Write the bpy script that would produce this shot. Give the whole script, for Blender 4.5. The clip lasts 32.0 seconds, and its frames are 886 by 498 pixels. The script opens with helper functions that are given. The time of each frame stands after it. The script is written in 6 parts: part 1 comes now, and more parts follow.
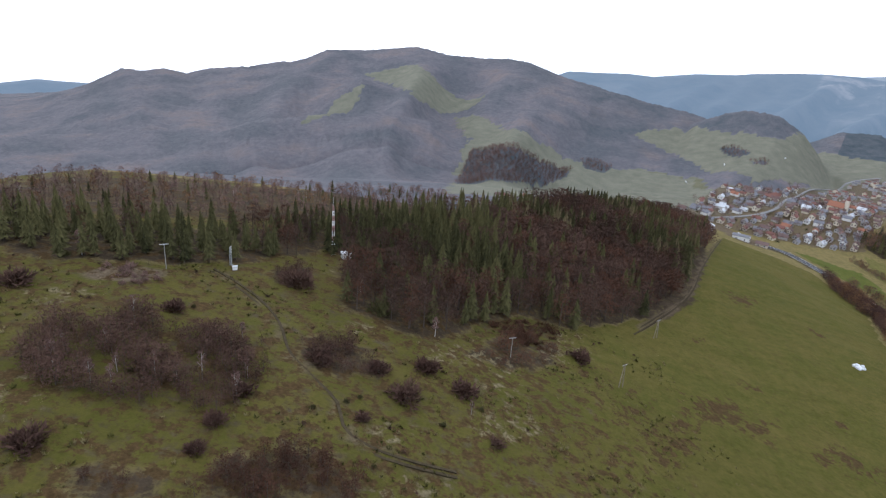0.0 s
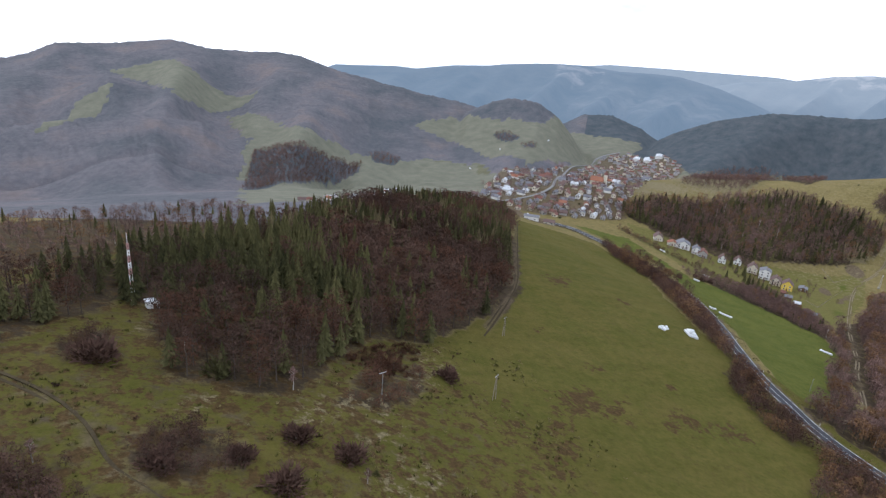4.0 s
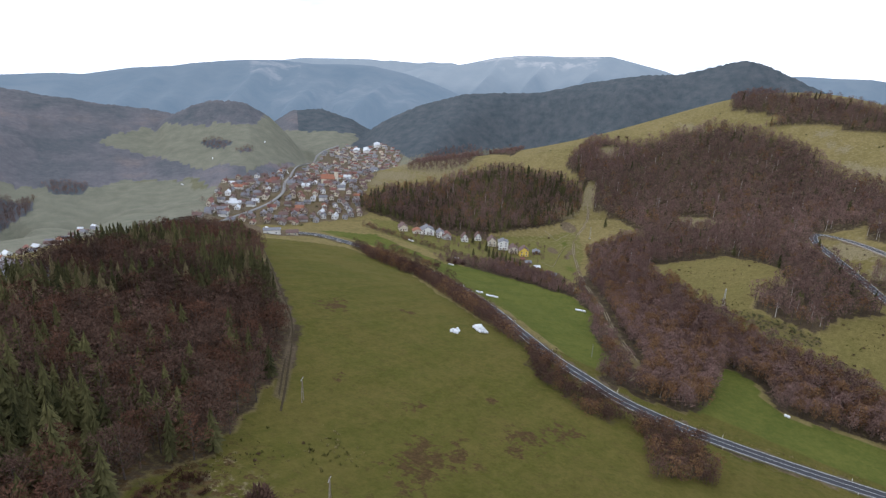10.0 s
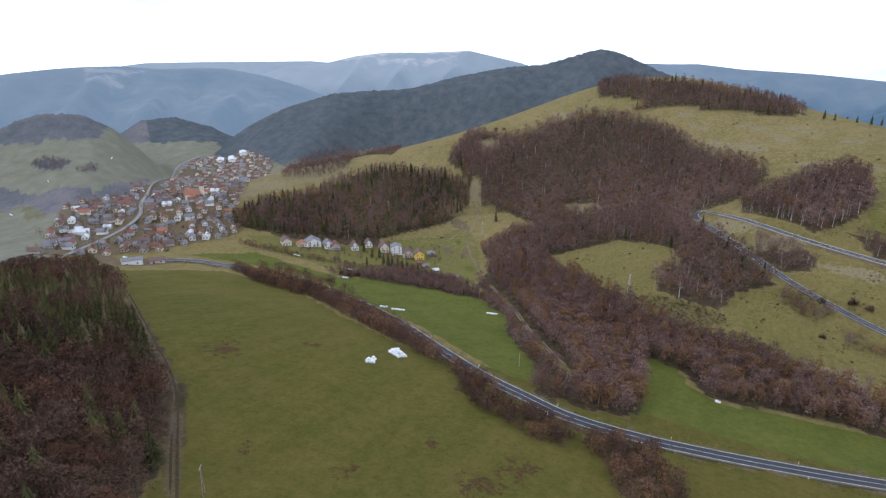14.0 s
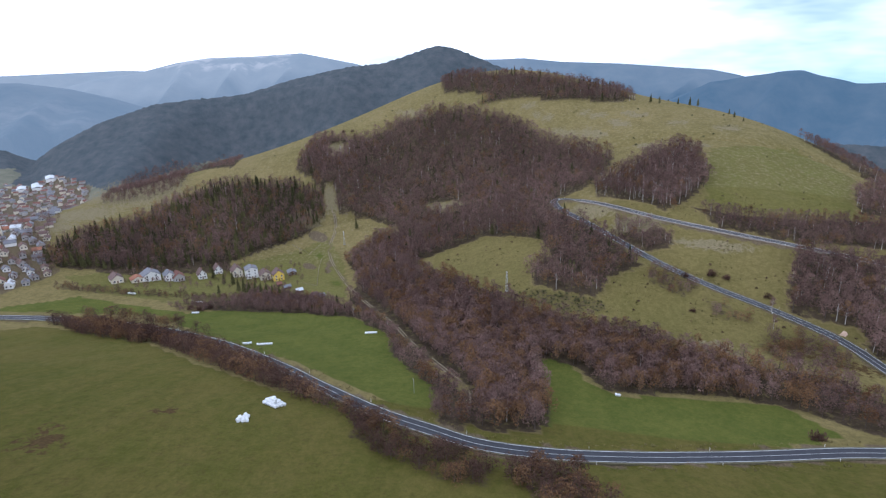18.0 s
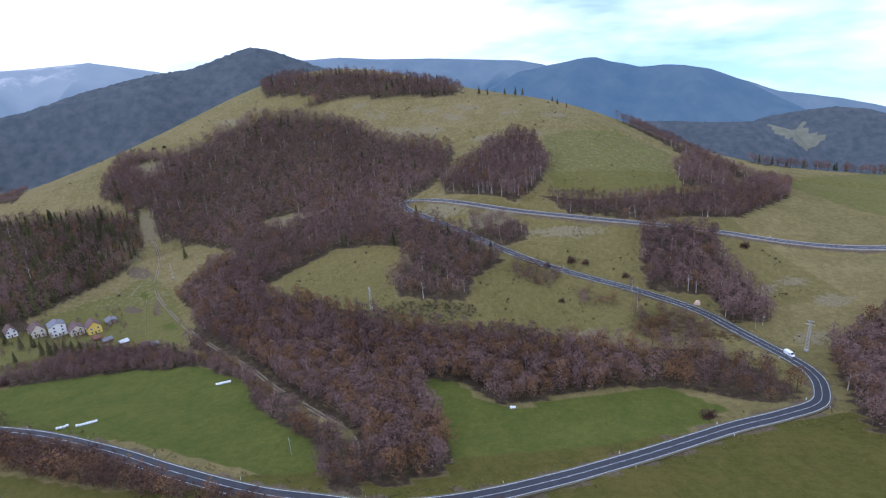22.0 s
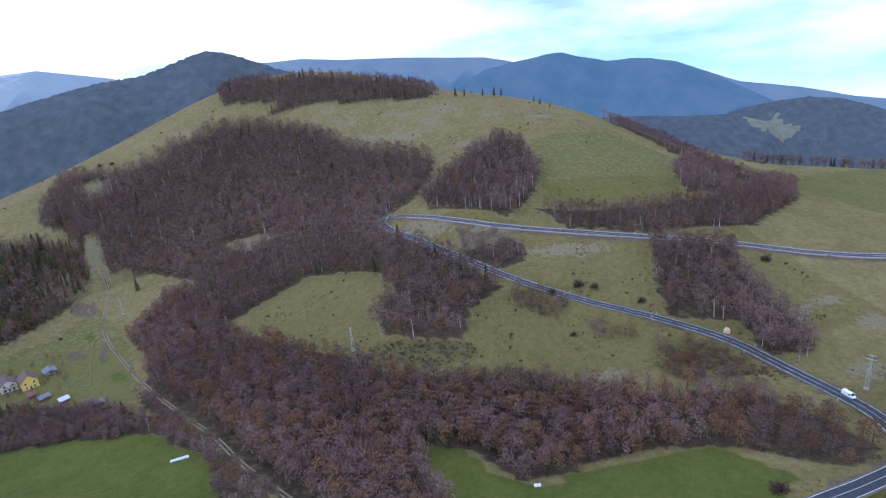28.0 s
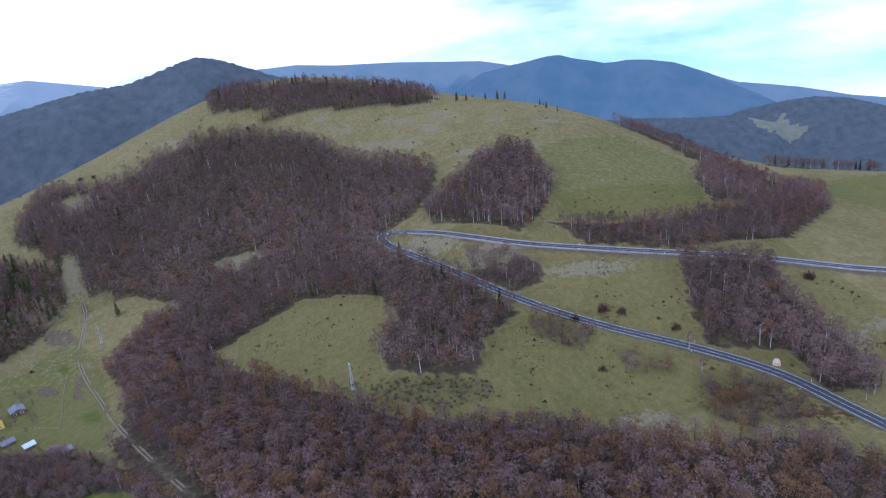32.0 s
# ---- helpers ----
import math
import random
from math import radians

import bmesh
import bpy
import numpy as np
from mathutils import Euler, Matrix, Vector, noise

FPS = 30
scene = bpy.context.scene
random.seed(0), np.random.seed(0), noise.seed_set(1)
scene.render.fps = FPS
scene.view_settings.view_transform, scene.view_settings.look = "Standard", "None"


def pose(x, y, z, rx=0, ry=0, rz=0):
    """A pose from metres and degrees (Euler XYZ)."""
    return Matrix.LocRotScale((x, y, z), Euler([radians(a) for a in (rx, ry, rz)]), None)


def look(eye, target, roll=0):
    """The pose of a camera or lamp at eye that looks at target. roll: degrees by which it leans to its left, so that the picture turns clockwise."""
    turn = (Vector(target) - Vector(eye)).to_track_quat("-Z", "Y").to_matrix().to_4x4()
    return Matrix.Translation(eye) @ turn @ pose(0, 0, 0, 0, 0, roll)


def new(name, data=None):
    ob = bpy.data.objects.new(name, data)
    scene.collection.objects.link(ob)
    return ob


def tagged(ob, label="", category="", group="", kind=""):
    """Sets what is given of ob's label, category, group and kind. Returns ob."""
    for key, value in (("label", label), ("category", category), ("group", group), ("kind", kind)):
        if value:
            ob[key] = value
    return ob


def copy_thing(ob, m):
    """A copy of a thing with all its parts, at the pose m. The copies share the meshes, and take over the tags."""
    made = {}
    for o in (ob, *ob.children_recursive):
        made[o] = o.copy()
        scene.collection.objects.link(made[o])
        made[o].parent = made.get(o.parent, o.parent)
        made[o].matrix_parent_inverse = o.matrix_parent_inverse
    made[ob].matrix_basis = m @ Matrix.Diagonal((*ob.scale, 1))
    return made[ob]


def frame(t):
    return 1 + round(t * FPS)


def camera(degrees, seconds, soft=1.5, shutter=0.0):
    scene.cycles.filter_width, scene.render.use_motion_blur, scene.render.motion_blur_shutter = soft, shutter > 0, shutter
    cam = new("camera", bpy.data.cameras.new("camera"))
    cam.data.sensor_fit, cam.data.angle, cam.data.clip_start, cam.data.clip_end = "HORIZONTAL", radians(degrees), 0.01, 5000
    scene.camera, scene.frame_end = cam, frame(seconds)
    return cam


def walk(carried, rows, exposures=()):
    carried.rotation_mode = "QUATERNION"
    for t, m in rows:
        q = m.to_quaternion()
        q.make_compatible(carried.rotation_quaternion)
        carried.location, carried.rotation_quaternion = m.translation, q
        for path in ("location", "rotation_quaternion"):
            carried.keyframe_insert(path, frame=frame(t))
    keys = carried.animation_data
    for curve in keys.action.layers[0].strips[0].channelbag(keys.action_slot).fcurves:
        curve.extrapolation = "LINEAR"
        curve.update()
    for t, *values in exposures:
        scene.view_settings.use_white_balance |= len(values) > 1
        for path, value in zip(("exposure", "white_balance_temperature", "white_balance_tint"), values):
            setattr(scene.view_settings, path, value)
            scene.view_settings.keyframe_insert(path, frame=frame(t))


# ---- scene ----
# seconds, x, y, z, turn, tilt and lean in degrees
PATH = [
    (0.0, -1.61, -0.39, 99.92, -5.92, -20.52, 4.49),
    (1.0, -8.58, 8.08, 98.64, -13.18, -20.26, 5.55),
    (2.0, -12.21, 15.95, 97.83, -18.30, -20.02, 5.47),
    (3.0, -13.99, 23.17, 97.50, -22.95, -19.79, 5.33),
    (4.0, -14.78, 30.42, 97.37, -27.53, -19.46, 4.93),
    (4.5, -14.77, 34.22, 97.31, -30.39, -19.39, 4.89),
    (6.5, -12.02, 50.89, 96.90, -38.94, -18.92, 3.98),
    (7.0, -11.06, 55.08, 96.79, -41.18, -18.84, 3.72),
    (8.0, -8.85, 63.45, 96.52, -45.88, -18.70, 3.32),
    (9.0, -5.73, 71.90, 95.98, -50.48, -18.50, 2.95),
    (10.0, -0.87, 80.37, 94.88, -54.55, -18.34, 2.42),
    (11.0, 5.20, 88.62, 93.49, -58.02, -18.21, 1.79),
    (12.0, 11.28, 96.43, 92.25, -61.28, -18.19, 1.21),
    (13.0, 16.78, 103.82, 91.43, -64.07, -18.14, 0.77),
    (13.5, 19.36, 107.42, 91.18, -65.49, -18.18, 0.67),
    (15.5, 29.80, 120.69, 90.76, -71.68, -18.27, 0.00),
    (16.0, 33.30, 123.10, 90.34, -74.08, -18.29, -0.20),
    (17.0, 41.32, 126.94, 89.10, -77.76, -18.25, -0.79),
    (18.0, 49.91, 130.39, 87.70, -81.38, -18.24, -1.44),
    (19.0, 57.93, 134.51, 86.86, -84.84, -18.27, -1.79),
    (20.0, 65.82, 138.56, 86.56, -88.90, -18.49, -2.42),
    (21.0, 74.21, 141.50, 86.51, -93.49, -18.75, -3.02),
    (22.0, 83.06, 142.97, 86.55, -97.50, -19.03, -3.75),
    (23.0, 91.99, 143.64, 86.70, -100.76, -19.31, -4.35),
    (24.0, 100.87, 144.42, 86.97, -100.66, -19.38, -4.49),
    (25.0, 109.78, 145.21, 87.24, -100.39, -19.46, -4.58),
    (25.5, 114.24, 145.47, 87.33, -100.34, -19.53, -4.63),
    (27.5, 132.13, 145.26, 87.30, -100.39, -19.43, -4.98),
    (28.0, 136.68, 145.14, 87.30, -100.44, -19.39, -5.06),
    (29.0, 145.93, 144.90, 87.27, -100.51, -19.37, -5.24),
    (30.0, 155.33, 144.61, 87.10, -100.68, -19.33, -5.38),
    (31.0, 164.93, 144.04, 86.36, -100.69, -19.27, -5.55),
    (32.0, 174.82, 143.08, 84.74, -100.74, -19.02, -5.77),
]


def aim(x, y, z, turn, tilt, lean):
    way = Vector((-math.sin(radians(turn)) * math.cos(radians(tilt)), math.cos(radians(turn)) * math.cos(radians(tilt)), math.sin(radians(tilt))))
    return look((x, y, z), Vector((x, y, z)) + way, lean)


cam = camera(73, 32.0, soft=1.25)
walk(cam, [(row[0], aim(*row[1:])) for row in PATH], [(0, 0.27, 5800, 13), (9, 0.25, 5950, 12), (13, 0.25, 5800, 13), (19, 0.25, 5400, 15), (23, 0.25, 5040, 19), (32, 0.23, 4760, 19)])

# ---- sky and light ----
SUN_HEIGHT, SUN_TURN = 14.0, 24.0
world = bpy.data.worlds.new("sky")
scene.world = world
world.use_nodes = True
wn, wl = world.node_tree.nodes, world.node_tree.links
wn.clear()
w_out, w_bg = wn.new("ShaderNodeOutputWorld"), wn.new("ShaderNodeBackground")
w_sky = wn.new("ShaderNodeTexSky")
w_sky.sky_type, w_sky.sun_disc = "NISHITA", False
w_sky.sun_elevation, w_sky.sun_rotation = radians(SUN_HEIGHT), radians(-SUN_TURN)
w_gain = wn.new("ShaderNodeMix")
w_gain.data_type, w_gain.blend_type = "RGBA", "MULTIPLY"
w_gain.inputs[0].default_value = 1.0
w_gain.inputs[7].default_value = (0.168, 0.168, 0.162, 1)
w_co, w_map, w_noise, w_ramp = wn.new("ShaderNodeTexCoord"), wn.new("ShaderNodeMapping"), wn.new("ShaderNodeTexNoise"), wn.new("ShaderNodeValToRGB")
w_map.inputs["Scale"].default_value = (1.0, 1.0, 4.2)
w_map.inputs["Location"].default_value = (0.3, 0.15, 0.2)
w_noise.inputs["Scale"].default_value = 1.7
w_noise.inputs["Detail"].default_value = 5
w_noise.inputs["Roughness"].default_value = 0.55
w_ramp.color_ramp.elements[0].position, w_ramp.color_ramp.elements[1].position = 0.36, 0.56
w_mix = wn.new("ShaderNodeMix")
w_mix.data_type = "RGBA"
w_mix.inputs[7].default_value = (1.34, 1.38, 1.44, 1)
wl.new(w_co.outputs["Generated"], w_map.inputs["Vector"])
wl.new(w_map.outputs["Vector"], w_noise.inputs["Vector"])
# the cloud cover thins out towards the south-east
w_dot, w_thin, w_sum = wn.new("ShaderNodeVectorMath"), wn.new("ShaderNodeMapRange"), wn.new("ShaderNodeMath")
w_dot.operation, w_sum.operation = "DOT_PRODUCT", "ADD"
w_dot.inputs[1].default_value = (0.75, -0.62, 0.25)
w_thin.inputs[1].default_value, w_thin.inputs[2].default_value = 0.72, 0.99
w_thin.inputs[3].default_value, w_thin.inputs[4].default_value = 0.10, -0.13
wl.new(w_co.outputs["Generated"], w_dot.inputs[0])
wl.new(w_dot.outputs["Value"], w_thin.inputs[0])
wl.new(w_noise.outputs["Fac"], w_sum.inputs[0])
wl.new(w_thin.outputs[0], w_sum.inputs[1])
wl.new(w_sum.outputs[0], w_ramp.inputs["Fac"])
# the sky reaches down behind the ranges, below the level of the eye
w_lift = wn.new("ShaderNodeVectorMath")
w_lift.operation = "ADD"
w_lift.inputs[1].default_value = (0, 0, 0.22)
wl.new(w_co.outputs["Generated"], w_lift.inputs[0])
wl.new(w_lift.outputs[0], w_sky.inputs["Vector"])
wl.new(w_sky.outputs[0], w_gain.inputs[6])
wl.new(w_gain.outputs[2], w_mix.inputs[6])
wl.new(w_ramp.outputs["Color"], w_mix.inputs[0])
wl.new(w_mix.outputs[2], w_bg.inputs["Color"])
wl.new(w_bg.outputs[0], w_out.inputs["Surface"])
w_bg.inputs["Strength"].default_value = 1.0
sun = new("sun", bpy.data.lights.new("sun", "SUN"))
sun.data.energy, sun.data.angle, sun.data.color = 0.7, radians(14), (1.0, 0.95, 0.90)
sun.matrix_world = look((0, 0, 0), (math.sin(radians(SUN_TURN)) * math.cos(radians(SUN_HEIGHT)), -math.cos(radians(SUN_TURN)) * math.cos(radians(SUN_HEIGHT)), -math.sin(radians(SUN_HEIGHT))))

# relief: heights in metres on a 120 m lattice, smoothed by cubic splines; rows run from south to north
RELIEF_SOUTH = [
    [54, 38, 21, 5, -14, -37, -69, -107, -142, -149, -155, -173, -203, -236, -270],
    [46, 35, 23, 7, -13, -36, -55, -67, -80, -110, -138, -165, -192, -216, -238],
    [38, 33, 26, 10, -13, -37, -55, -59, -58, -83, -111, -147, -175, -192, -205],
    [31, 32, 30, 13, -15, -43, -64, -71, -59, -46, -55, -104, -144, -163, -171],
    [31, 31, 31, 15, -20, -56, -71, -49, -19, 11, 21, -32, -91, -127, -142],
    [33, 31, 34, 18, -24, -66, -80, -36, -8, 9, 33, 37, -17, -95, -133],
]
RELIEF_NORTH = [
    [30, 32, 43, 19, -28, -53, -78, -54, -47, -34, 26, 83, 27, -97, -160],
    [27, 29, 34, 12, -23, -38, -80, -94, -95, -65, 20, 78, 26, -93, -159],
    [13, 10, 6, 2, -10, -36, -79, -108, -109, -66, 1, 19, -24, -80, -117],
    [-18, -23, -27, -25, -29, -45, -76, -92, -81, -54, -30, -39, -75, -87, -93],
    [-57, -58, -57, -53, -55, -65, -81, -80, -63, -57, -64, -82, -104, -108, -102],
    [-100, -94, -87, -78, -71, -67, -66, -55, -56, -77, -107, -130, -140, -136, -126],
    [-144, -131, -117, -101, -79, -50, -18, -7, -42, -100, -157, -184, -183, -170, -153],
]
LATTICE = np.array(RELIEF_SOUTH + RELIEF_NORTH, float)
LX, LY, LSTEP = -360.0, -600.0, 120.0
# crests of the ranges round the valley: bearing in degrees, distance from the middle and height
CREST_MOUNTAIN = [(36.81, 1441, -119), (32.36, 1435, -107), (28.62, 1429, -76), (25.72, 1425, -38), (23.98, 1423, -42), (22.39, 1421, -35), (20.57, 1419, -44), (18.63, 1416, -31), (15.18, 1413, -23), (12.12, 1409, -7), (11.34, 1409, -8), (9.77, 1407, 4), (8.03, 1405, 25), (4.18, 1402, 30), (-0.7, 1399, 46), (-3.5, 1397, 33), (-6.84, 1395, 31), (-9.59, 1394, 35), (-11.82, 1393, 29), (-15.25, 1392, 3), (-18.59, 1392, -12), (-22.46, 1391, -35), (-26.24, 1392, -56), (-29.37, 1392, -72)]
CREST_FOLD_MID = [(16.31, 1043, -102), (11.95, 1039, -59), (8.65, 1036, -28), (5.33, 1033, -1), (2.47, 1031, -15), (-0.48, 1029, -42), (-4.03, 1026, -52), (-7.73, 1025, -84)]
CREST_FOLD_LOW = [(26.29, 825, -121), (23.65, 821, -90), (21.02, 818, -72), (16.71, 813, -50), (10.59, 807, -36), (3.62, 801, -27), (-1.2, 798, -37), (-3.75, 796, -60), (-6.96, 795, -81)]
CREST_FOLD_LEFT = [(37.99, 1193, -137), (35.72, 1189, -125), (32.51, 1184, -105), (29.07, 1179, -79), (25.51, 1175, -65), (22.82, 1171, -83), (20.5, 1168, -109)]
CREST_FAR_LEFT = [(36.56, 3243, -299), (34.55, 3240, -283), (32.47, 3236, -277), (30.05, 3233, -258), (28.36, 3230, -267), (26.79, 3228, -272), (24.76, 3225, -280), (22.24, 3222, -303)]
CREST_FLANK = [(-10.31, 1223, 10), (-12.41, 1222, 13), (-13.86, 1221, 14), (-14.95, 1220, 9), (-16.84, 1219, 2), (-18.81, 1218, -6), (-20.91, 1217, -8), (-23.04, 1215, -18), (-25.29, 1214, -24), (-27.63, 1213, -31), (-30.03, 1212, -43)]
CREST_KNOB = [(-27.92, 1103, -36), (-30.46, 1102, -12), (-32.49, 1101, -2), (-35.05, 1100, -7), (-37.12, 1099, -31), (-38.71, 1099, -63)]
CREST_KNOB_B = [(-37.35, 1449, -86), (-39.49, 1449, -53), (-42.17, 1448, -49), (-44.9, 1447, -72), (-47.15, 1447, -104)]
CREST_BACK = [(-9.47, 3264, -147), (-12.11, 3262, -137), (-14.61, 3261, -112), (-15.77, 3260, -84), (-18.42, 3258, -78), (-21.23, 3257, -69), (-23.31, 3256, -73), (-26.85, 3254, -40), (-30.07, 3252, -26), (-31.5, 3252, -12), (-34.4, 3250, 6), (-36.37, 3250, 14), (-38.88, 3249, 17), (-41.95, 3248, 3), (-45.06, 3247, 8), (-47.16, 3247, 5), (-50.35, 3246, -29), (-53.05, 3246, -76), (-56.05, 3246, -140)]
CREST_GREY = [(-48.29, 4147, -96), (-50.37, 4146, -48), (-51.92, 4146, -17), (-55.54, 4146, 14), (-58.57, 4146, 65), (-61.07, 4146, 88), (-64.55, 4146, 90), (-68.84, 4147, 103), (-71.24, 4147, 65), (-73.59, 4147, 27), (-75.46, 4148, -18)]
CREST_FAINT = [(-37.0, 5250, -56), (-41.03, 5248, -8), (-45.13, 5247, 0), (-50.33, 5246, 5), (-54.5, 5246, 11), (-58.65, 5246, -15)]
CREST_CONE = [(-46.73, 1285, -75), (-48.32, 1285, -51), (-51.46, 1284, -19), (-55.65, 1283, 8), (-59.87, 1282, 15), (-63.05, 1281, 19), (-66.74, 1280, 41), (-69.34, 1279, 53), (-71.91, 1279, 63), (-74.96, 1278, 68), (-77.4, 1278, 83), (-79.07, 1278, 95), (-80.25, 1278, 99), (-81.71, 1278, 93), (-84.18, 1277, 70), (-87.54, 1277, 39), (-90.33, 1277, 17)]
CREST_EAST_FAR = [(-81.55, 4058, 27), (-84.35, 4056, 38), (-86.25, 4054, 37), (-88.67, 4053, 41), (-92.07, 4050, 15), (-97.09, 4046, -1), (-102.16, 4041, -30), (-104.7, 4039, -43), (-106.71, 4037, -74), (-110.21, 4034, -148), (-114.18, 4029, -251)]
CREST_EAST = [(-98.5, 3045, -221), (-101.74, 3042, -131), (-104.39, 3039, -62), (-106.95, 3037, -33), (-109.47, 3034, -16), (-111.2, 3032, -15), (-112.42, 3031, -32), (-114.85, 3029, -62), (-116.75, 3027, -59), (-118.62, 3024, -67), (-120.47, 3022, -90), (-123.21, 3019, -144), (-125.92, 3016, -219), (-127.9, 3014, -273), (-130.26, 3011, -332)]
CREST_FAR_RIGHT = [(-120.95, 4822, -247), (-123.67, 4819, -278), (-126.34, 4816, -364), (-130.52, 4811, -413), (-134.44, 4807, -485), (-136.93, 4804, -510), (-141.34, 4799, -542), (-144.38, 4795, -569)]
CREST_LOW = [(-110.8, 1532, -137), (-112.8, 1530, -118), (-116.68, 1526, -119), (-120.43, 1522, -123), (-123.56, 1518, -122), (-126.19, 1515, -141)]
CREST_DOME = [(-120.7, 1672, -175), (-122.47, 1670, -154), (-124.18, 1668, -131), (-126.69, 1665, -116), (-129.1, 1662, -108), (-131.06, 1660, -112), (-132.99, 1657, -125), (-134.53, 1656, -143), (-135.56, 1654, -151), (-138.18, 1651, -184)]
# each crest with the width of its front and back slopes and the level of its foot
RANGES = [
    (CREST_MOUNTAIN, 560, 400, -110),
    (CREST_FOLD_MID, 260, 200, -110),
    (CREST_FOLD_LOW, 250, 160, -110),
    (CREST_FOLD_LEFT, 330, 200, -110),
    (CREST_FAR_LEFT, 600, 400, -420),
    (CREST_FLANK, 330, 250, -110),
    (CREST_KNOB, 240, 140, -100),
    (CREST_KNOB_B, 260, 140, -105),
    (CREST_BACK, 520, 400, -160),
    (CREST_GREY, 620, 400, -200),
    (CREST_FAINT, 500, 300, -300),
    (CREST_CONE, 230, 220, -110),
    (CREST_EAST_FAR, 600, 400, -330),
    (CREST_EAST, 620, 400, -420),
    (CREST_FAR_RIGHT, 600, 400, -760),
    (CREST_LOW, 190, 150, -250),
    (CREST_DOME, 260, 180, -270),
]


def spline(u):
    u = np.abs(u)
    return np.where(u < 1, (4 - 6 * u**2 + 3 * u**3) / 6, np.where(u < 2, (2 - u) ** 3 / 6, 0))


def step(a, b, v):
    s = np.clip((v - a) / (b - a), 0, 1)
    return s * s * (3 - 2 * s)


def ground(x, y):
    x, y = np.atleast_1d(np.asarray(x, float)), np.atleast_1d(np.asarray(y, float))
    cx, cy = np.clip(x, -240, 1200), np.clip(y, -540, 720)
    rows, cols = LATTICE.shape
    bx = spline((cx[:, None] - (LX + LSTEP * np.arange(cols))) / LSTEP)
    by = spline((cy[:, None] - (LY + LSTEP * np.arange(rows))) / LSTEP)
    near = ((by @ LATTICE) * bx).sum(1)
    r, az = np.hypot(x - 40, y - 100), np.degrees(np.arctan2(-(x - 40), y - 100))
    south = step(-92, -112, az)
    far = -100 - 0.15 * np.maximum(0, r - 1000 + 250 * south) - 70 * south * step(700, 1200, r)
    for crest, front, back, foot in RANGES:
        c = np.array(sorted(crest))
        over = np.maximum(0, np.maximum(c[0, 0] - az, az - c[-1, 0]))
        top = np.interp(az, c[:, 0], c[:, 2]) - over * (14 + 0.012 * c[:, 1].mean())
        dist = np.interp(az, c[:, 0], c[:, 1])
        s = np.radians(az) * dist
        fold = 0.30 * np.sin(s / 62 + 1.3 * np.sin(s / 177) + r / 240) + 0.16 * np.sin(s / 27 + r / 90)
        d = dist - r
        slope = np.where(d > 0, (np.abs(d) / front) ** 1.35 * (1 + fold), (np.abs(d) / back) ** 1.5)
        best = foot + (top - foot) * np.exp(-slope) - 0.1 * np.maximum(0, -d) - 500 * step(1.7, 3.6, slope)
        far = np.maximum(far, best) + 5 * np.exp(-np.abs(far - best) / 9) - 5 * np.exp(-np.abs(d) / 25) * np.exp(-np.abs(far - best) / 9)
    w = step(-330, -160, x) * step(1180, 1010, x) * step(-650, -520, y) * step(760, 600, y)
    return near * w + far * (1 - w)



